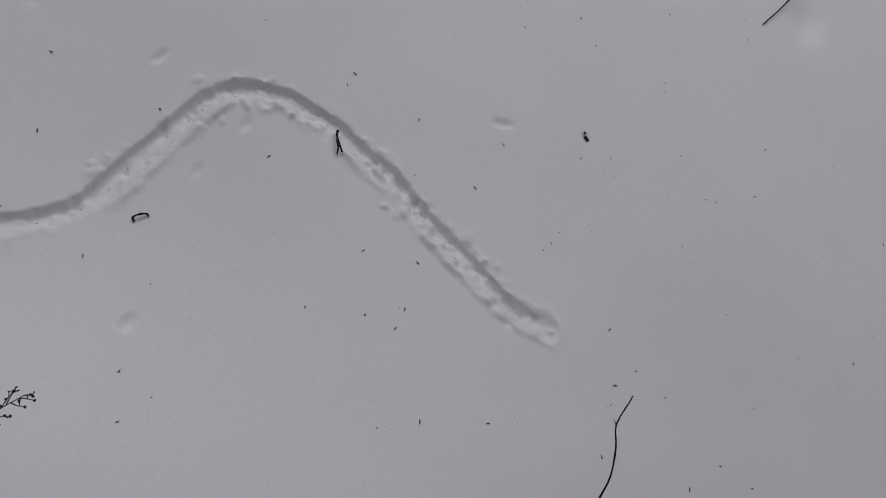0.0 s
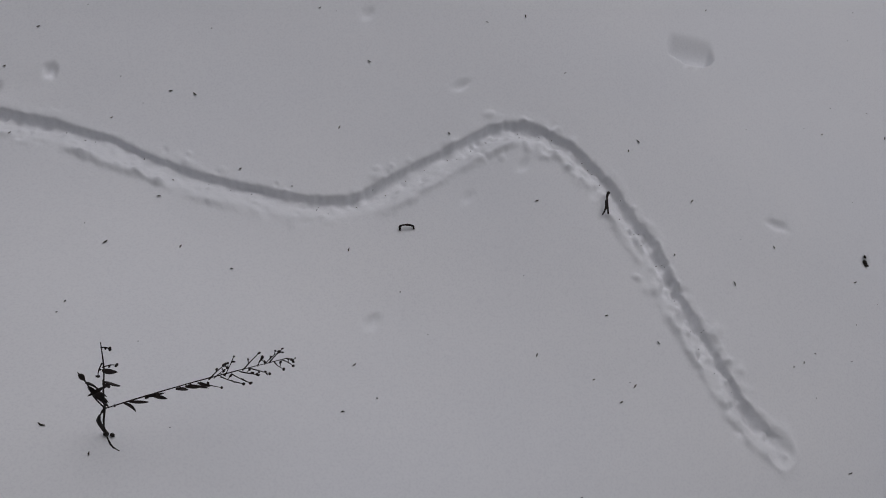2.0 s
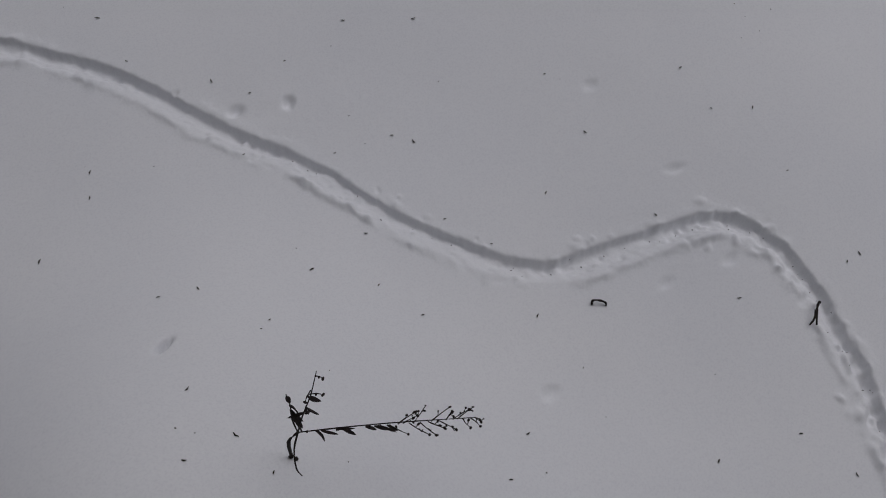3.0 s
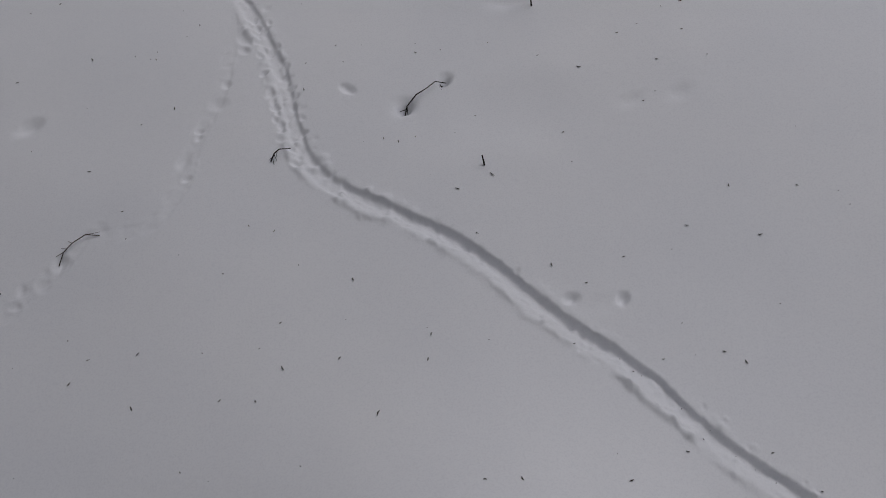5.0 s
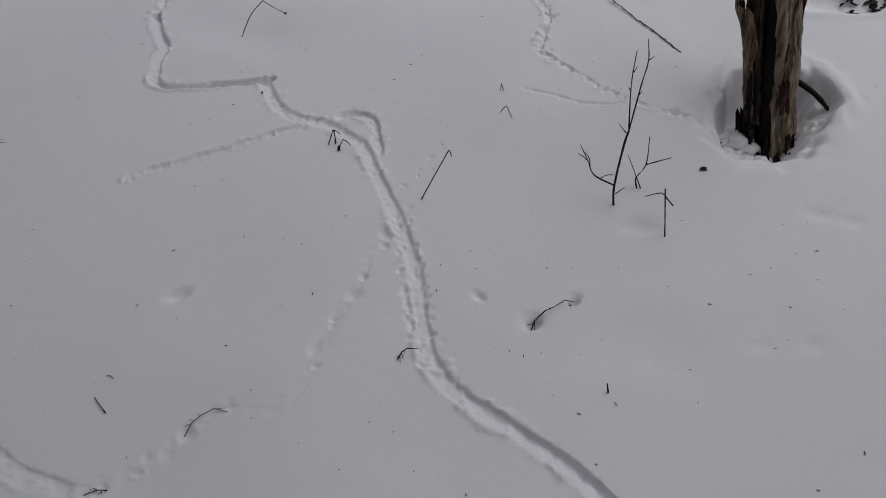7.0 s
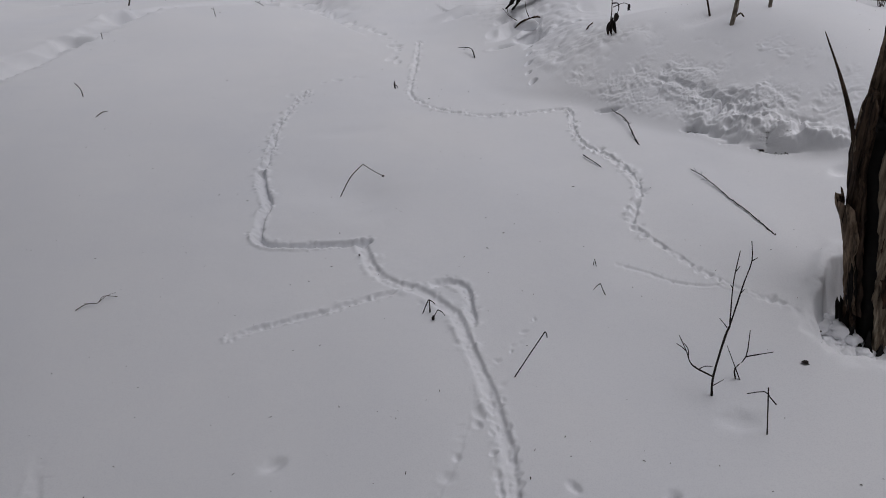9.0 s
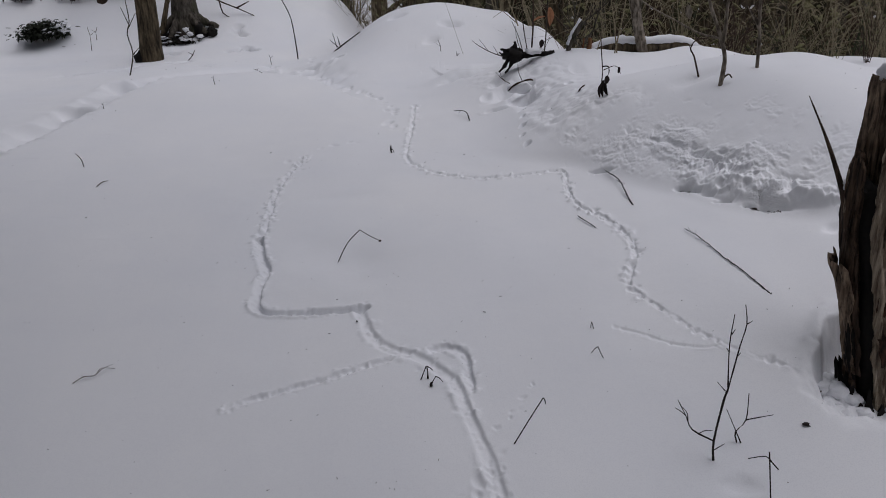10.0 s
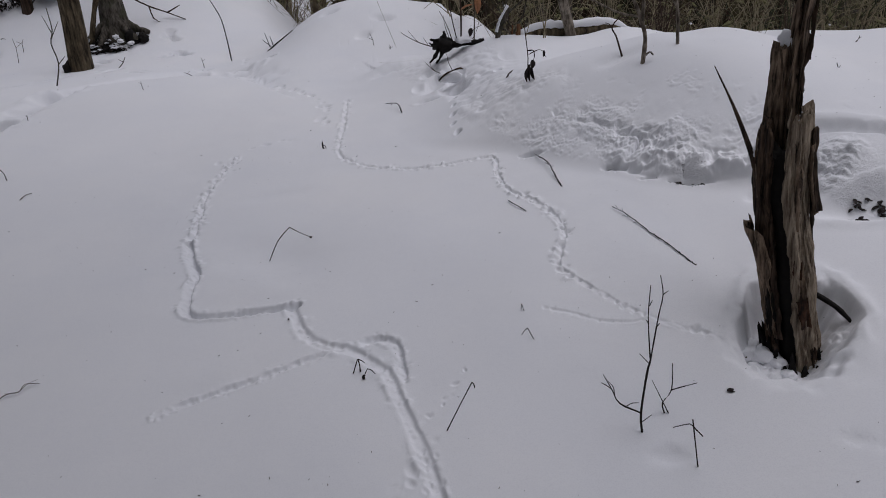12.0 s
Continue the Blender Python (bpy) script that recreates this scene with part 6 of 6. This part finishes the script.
for k, (x, y, r, lx) in enumerate(((.54, 8.5, .07, .2), (1.20, 9.0, .10, .1), (1.62, 11.0, .16, -.2), (1.46, 6.4, .045, -.25), (2.55, 10.0, .10, .2), (2.86, 8.4, .08, .05), (3.55, 9.0, .09, .1), (3.05, 7.5, .05, .0), (4.35, 9.5, .11, .2),
                                   (5.4, 11., .16, .1), (-.42, 12., .12, .2), (-.70, 10.2, .03, .5), (-1.25, 12.0, .10, .1), (.1, 14., .2, .3), (.28, 10.2, .05, -.3), (2.4, 13., .2, 0.), (3.6, 12., .15, .3), (4.7, 12.5, .14, -.2), (6.1, 13., .2, .2),
                                   (1.0, 15., .2, .2), (-1.0, 15.5, .18, .1), (3.0, 16., .22, 0.), (5.2, 16., .2, .1), (7.5, 15., .25, .2), (6.8, 10.5, .1, .1), (8.5, 12., .16, .2))):
    wood_tree(x, y, r, lx, 100 + k, GREY_BARK if k % 3 == 0 else BARK, 4)


for k, (x, y, r, lx) in enumerate(((.80, 9.6, .050, .1), (2.37, 9.6, .135, .05), (3.34, 9.7, .125, -.05), (3.92, 9.6, .075, .15), (1.32, 10.4, .09, .0), (4.9, 10.2, .12, .05))):
    wood_tree(x, y, r, lx, 140 + k, DARK_WOOD, 3)


def shrub(name, label, seed, mat, stems=11, tall=1.5, group=""):
    d = random.Random(seed)
    ob = thing(name, (0, 0, 0), label, "shrub", group)
    for _ in range(stems):
        a, out = d.uniform(0, 2 * math.pi), d.uniform(.15, .75) * tall
        q = Vector((math.cos(a), math.sin(a), 0))
        pts = [Vector((0, 0, -.1)) + q * .04, q * out * .25 + Vector((0, 0, tall * .4)), q * out * .6 + Vector((0, 0, tall * d.uniform(.7, .9))), q * out + Vector((d.uniform(-.1, .1), d.uniform(-.1, .1), tall * d.uniform(.75, 1.15)))]
        bm = bmesh.new()
        tube(bm, pts, .0075, .0025, 5, .1, 3, d)
        line = rounded(pts, 3)
        for _ in range(9):
            p = line[d.randrange(3, len(line))]
            w = Vector((d.uniform(-1, 1), d.uniform(-1, 1), d.uniform(-.5, .8))).normalized()
            n = d.uniform(.12, .38)
            tube(bm, [p, p + w * n * .5 + Vector((0, 0, .02)), p + w * n + Vector((0, 0, d.uniform(-.08, .08)))], .0034, .0014, 4, .1, 2, d)
        part("stem", bm, mat, ob)
    return ob


kinds = [shrub("brush", "tangle of thin pale-brown leafless brush", 201, STRAW, group="brush along the woods"), shrub("brush", "tangle of thin dark leafless brush", 202, BROWN_TWIG, 9, 1.3, "brush along the woods"),
         shrub("brush", "tangle of thin pale-brown leafless brush", 203, STRAW, 13, 1.8, "brush along the woods"), shrub("brush", "low olive-green evergreen-tinted brush", 204, EVERGREEN, 12, 1.6, "brush along the woods")]
spots = [(.9, 6.6), (1.5, 6.2), (2.1, 6.3), (2.8, 6.2), (3.2, 5.9), (1.2, 7.2), (.6, 7.9), (1.0, 7.4), (2.0, 6.9), (3.6, 6.3), (4.2, 6.4), (.5, 9.9), (-.5, 11.6), (1.15, 9.2), (1.45, 8.9), (.2, 11.2), (.55, 9.2), (.95, 8.2), (1.35, 7.6), (1.8, 7.0), (2.2, 7.5), (2.5, 6.9), (2.95, 7.2), (3.3, 6.7), (3.6, 7.7), (4.0, 7.0), (4.5, 7.4), (1.0, 10.), (1.7, 9.), (2.6, 9.), (3.3, 9.3), (4.2, 9.),
         (5.1, 9.3), (-.2, 12.2), (-1.2, 12.4), (.6, 11.), (1.9, 11.), (3., 11.), (4., 11.), (5., 11.5), (6., 11.), (-.6, 13.), (.4, 13.), (1.4, 13.), (2.7, 14.), (4., 14.), (5.5, 14.), (-1.8, 13.)]
for k, (x, y) in enumerate(spots):
    m = Matrix.Translation((x, y, height(x, y))) @ Matrix.Rotation(tree_dice.uniform(0, 6.28), 4, "Z") @ Matrix.Scale(tree_dice.uniform(.8, 1.15), 4)
    if k < len(kinds):
        kinds[k].matrix_world = m
    else:
        copy_thing(kinds[k % len(kinds)], m)
# pale brush close behind the crest
for k, (x, y, s) in enumerate(((1.95, 5.0, .24), (1.75, 5.25, .28), (2.15, 4.9, .22), (1.45, 5.35, .35), (2.4, 5.0, .28), (2.6, 5.3, .28), (1.1, 5.6, .5), (1.9, 5.7, .5))):
    m = Matrix.Translation((x, y, height(x, y))) @ Matrix.Rotation(k * 1.3, 4, "Z") @ Matrix.Scale(s, 4)
    ob = copy_thing(kinds[k % 3], m)
    ob.matrix_world = m


# the thicket that fills the woods between the trees
def thicket(name, label, mat, count, seed):
    d = random.Random(seed)
    verts, faces = [], []
    for _ in range(count):
        y = 5.9 + 8 * d.random() ** 1.5
        x = d.uniform(.35 - (y - 5.9) * .35 if y > 10 else .9, 1.6 + y * .55)
        p = Vector((x, y, height(x, y) - .05))
        w = Vector((d.gauss(0, .45), d.gauss(0, .35), d.uniform(.5, 1))).normalized()
        n, r = d.uniform(.5, 2.1), d.uniform(.0016, .0045) * (.6 + y * .06)
        k = len(verts)
        for i in range(4):
            o = p + w * n * i / 3
            for q in ((r, 0), (-r * .5, r * .87), (-r * .5, -r * .87)):
                verts.append((o.x + q[0] * (1 - .22 * i), o.y + q[1] * (1 - .22 * i), o.z))
            w = (w + Vector((d.gauss(0, .25), d.gauss(0, .25), d.uniform(-.3, .15)))).normalized()
        for i in range(3):
            b = k + 3 * i
            faces += [(b + j, b + (j + 1) % 3, b + 3 + (j + 1) % 3, b + 3 + j) for j in range(3)]
        faces += [(k + 2, k + 1, k), (k + 9, k + 10, k + 11)]
    me = bpy.data.meshes.new(name)
    me.from_pydata(verts, [], faces)
    me.materials.append(mat)
    return tagged(new(name, me), label, "brush", kind="stuff")


def sprays(name, label, mat, count, seed, size, squash, category):
    """Small leaf or snow clumps held up in the brush."""
    d = random.Random(seed)
    verts, faces = [], []
    for _ in range(count):
        y = 6.4 + 7 * d.random() ** 1.3
        x = d.uniform(.5 - (y - 6.4) * .40 if y > 9.8 else .95, 1.6 + y * .55)
        z = height(x, y) + d.uniform(.15, 2.6)
        r, k = size * d.uniform(.5, 1.4), len(verts)
        a, tip = d.uniform(0, 6.28), d.uniform(-.6, .6)
        c, q = math.cos(a), math.sin(a)
        for u, v, w in ((-1, 0, -.3), (0, squash, 0), (1, 0, .3), (0, -squash, 0), (0, 0, squash), (0, 0, -squash)):
            verts.append((x + r * (c * u - q * v), y + r * (q * u + c * v), z + r * (w + tip * u)))
        for i in range(4):
            j = (i + 1) % 4
            faces += [(k + i, k + j, k + 4), (k + j, k + i, k + 5)]
    me = bpy.data.meshes.new(name)
    me.from_pydata(verts, [], faces)
    me.materials.append(mat)
    return tagged(new(name, me), label, category, kind="stuff")


sprays("evergreen_sprays", "small olive-green evergreen sprays among the brush", OLIVE, 4200, 411, .042, .35, "foliage")
sprays("snow_flecks", "flecks of snow caught on twigs in the woods", SNOW, 420, 412, .016, .6, "snow")
thicket("thicket", "dense thicket of thin pale-brown stems in the woods", STRAW, 3200, 401)
thicket("thicket", "dense thicket of thin dark-brown stems in the woods", BROWN_TWIG, 1700, 402)
thicket("thicket", "dense thicket of olive-green stems in the woods", OLIVE, 1700, 403)


# unseen conifers, added to shade the near and left snow
def conifer(place, tall, seed):
    d = random.Random(seed)
    ob = thing("conifer", place, "tall dark conifer added out of view to shade the near snow", "tree", "conifers behind the clearing")
    base = Vector(place)
    part("trunk", bark_trunk([base - Vector((0, 0, .2)), base + Vector((0, 0, tall * .5)), base + Vector((0, 0, tall))], tall * .011, .01, .4, seed=seed), BARK, ob)
    bm = bmesh.new()
    z = tall * .36
    while z < tall * .98:
        reach = tall * .19 * (1 - z / tall) ** .8 + .1
        for _ in range(6):
            a = d.uniform(0, 2 * math.pi)
            q = Vector((math.cos(a), math.sin(a), 0))
            side = Vector((-q.y, q.x, 0))
            for _ in range(9):
                t = d.uniform(.15, 1)
                p = base + Vector((0, 0, z - t * t * reach * .35)) + q * reach * t + side * d.uniform(-.22, .22) * reach
                blade(bm, p, q + side * d.uniform(-1, 1) + Vector((0, 0, -.4)), d.uniform(.25, .55), d.uniform(.08, .16), .3, .004)
        z += tall * .028
    part("boughs", bm, EVERGREEN, ob)
    return ob


first = None
for k, (x, y, tall) in enumerate(((-2.35, 3.1, 14), (-2.6, .4, 16), (-4.4, -2.4, 11), (-2.9, -3.6, 18), (3.0, -4.2, 14))):
    if first is None:
        first = conifer(on_snow(x, y), tall, 300)
    else:
        copy_thing(first, Matrix.Translation(on_snow(x, y)) @ Matrix.Rotation(k * 1.1, 4, "Z") @ Matrix.Scale(tall / 9, 4))

def distant_woods():
    """The wall of far forest that closes the view all round."""
    m, n, l, b = material("far_forest", (.05, .045, .03), .95, .05)
    co = n.new("ShaderNodeTexCoord").outputs["Object"]
    trunks = noise_of(n, l, co, 1.1, 5, .7, (1, 1, .05))
    boughs = noise_of(n, l, co, 1.6, 8, .75)
    one = ramp_of(n, l, trunks.outputs["Fac"], [(.38, (.020, .018, .012)), (.50, (.095, .084, .054)), (.66, (.19, .168, .11))])
    two = ramp_of(n, l, boughs.outputs["Fac"], [(.42, (.35, .36, .30)), (.60, (1, 1, 1)), (.72, (1.6, 1.6, 1.5))])
    mix = n.new("ShaderNodeMixRGB")
    mix.blend_type, mix.inputs["Fac"].default_value = "MULTIPLY", 1
    l.new(one.outputs["Color"], mix.inputs["Color1"])
    l.new(two.outputs["Color"], mix.inputs["Color2"])
    l.new(mix.outputs["Color"], b.inputs["Base Color"])
    bm = bmesh.new()
    rows = []
    for k in range(97):
        a = 2 * math.pi * k / 96
        r = 24 + 1.5 * math.sin(a * 5) + .8 * math.sin(a * 13)
        tall = 7.5 + 1.2 * math.sin(a * 7) + .8 * math.sin(a * 23)
        rows.append([bm.verts.new((r * math.cos(a), 4 + r * math.sin(a), z)) for z in (-11, 1, 3, tall)])
    for a, c in zip(rows, rows[1:]):
        for i in range(3):
            bm.faces.new((a[i], a[i + 1], c[i + 1], c[i]))
    return tagged(part("backdrop", bm, m), "dark brown winter forest in the distance", "forest", kind="structure")


distant_woods()
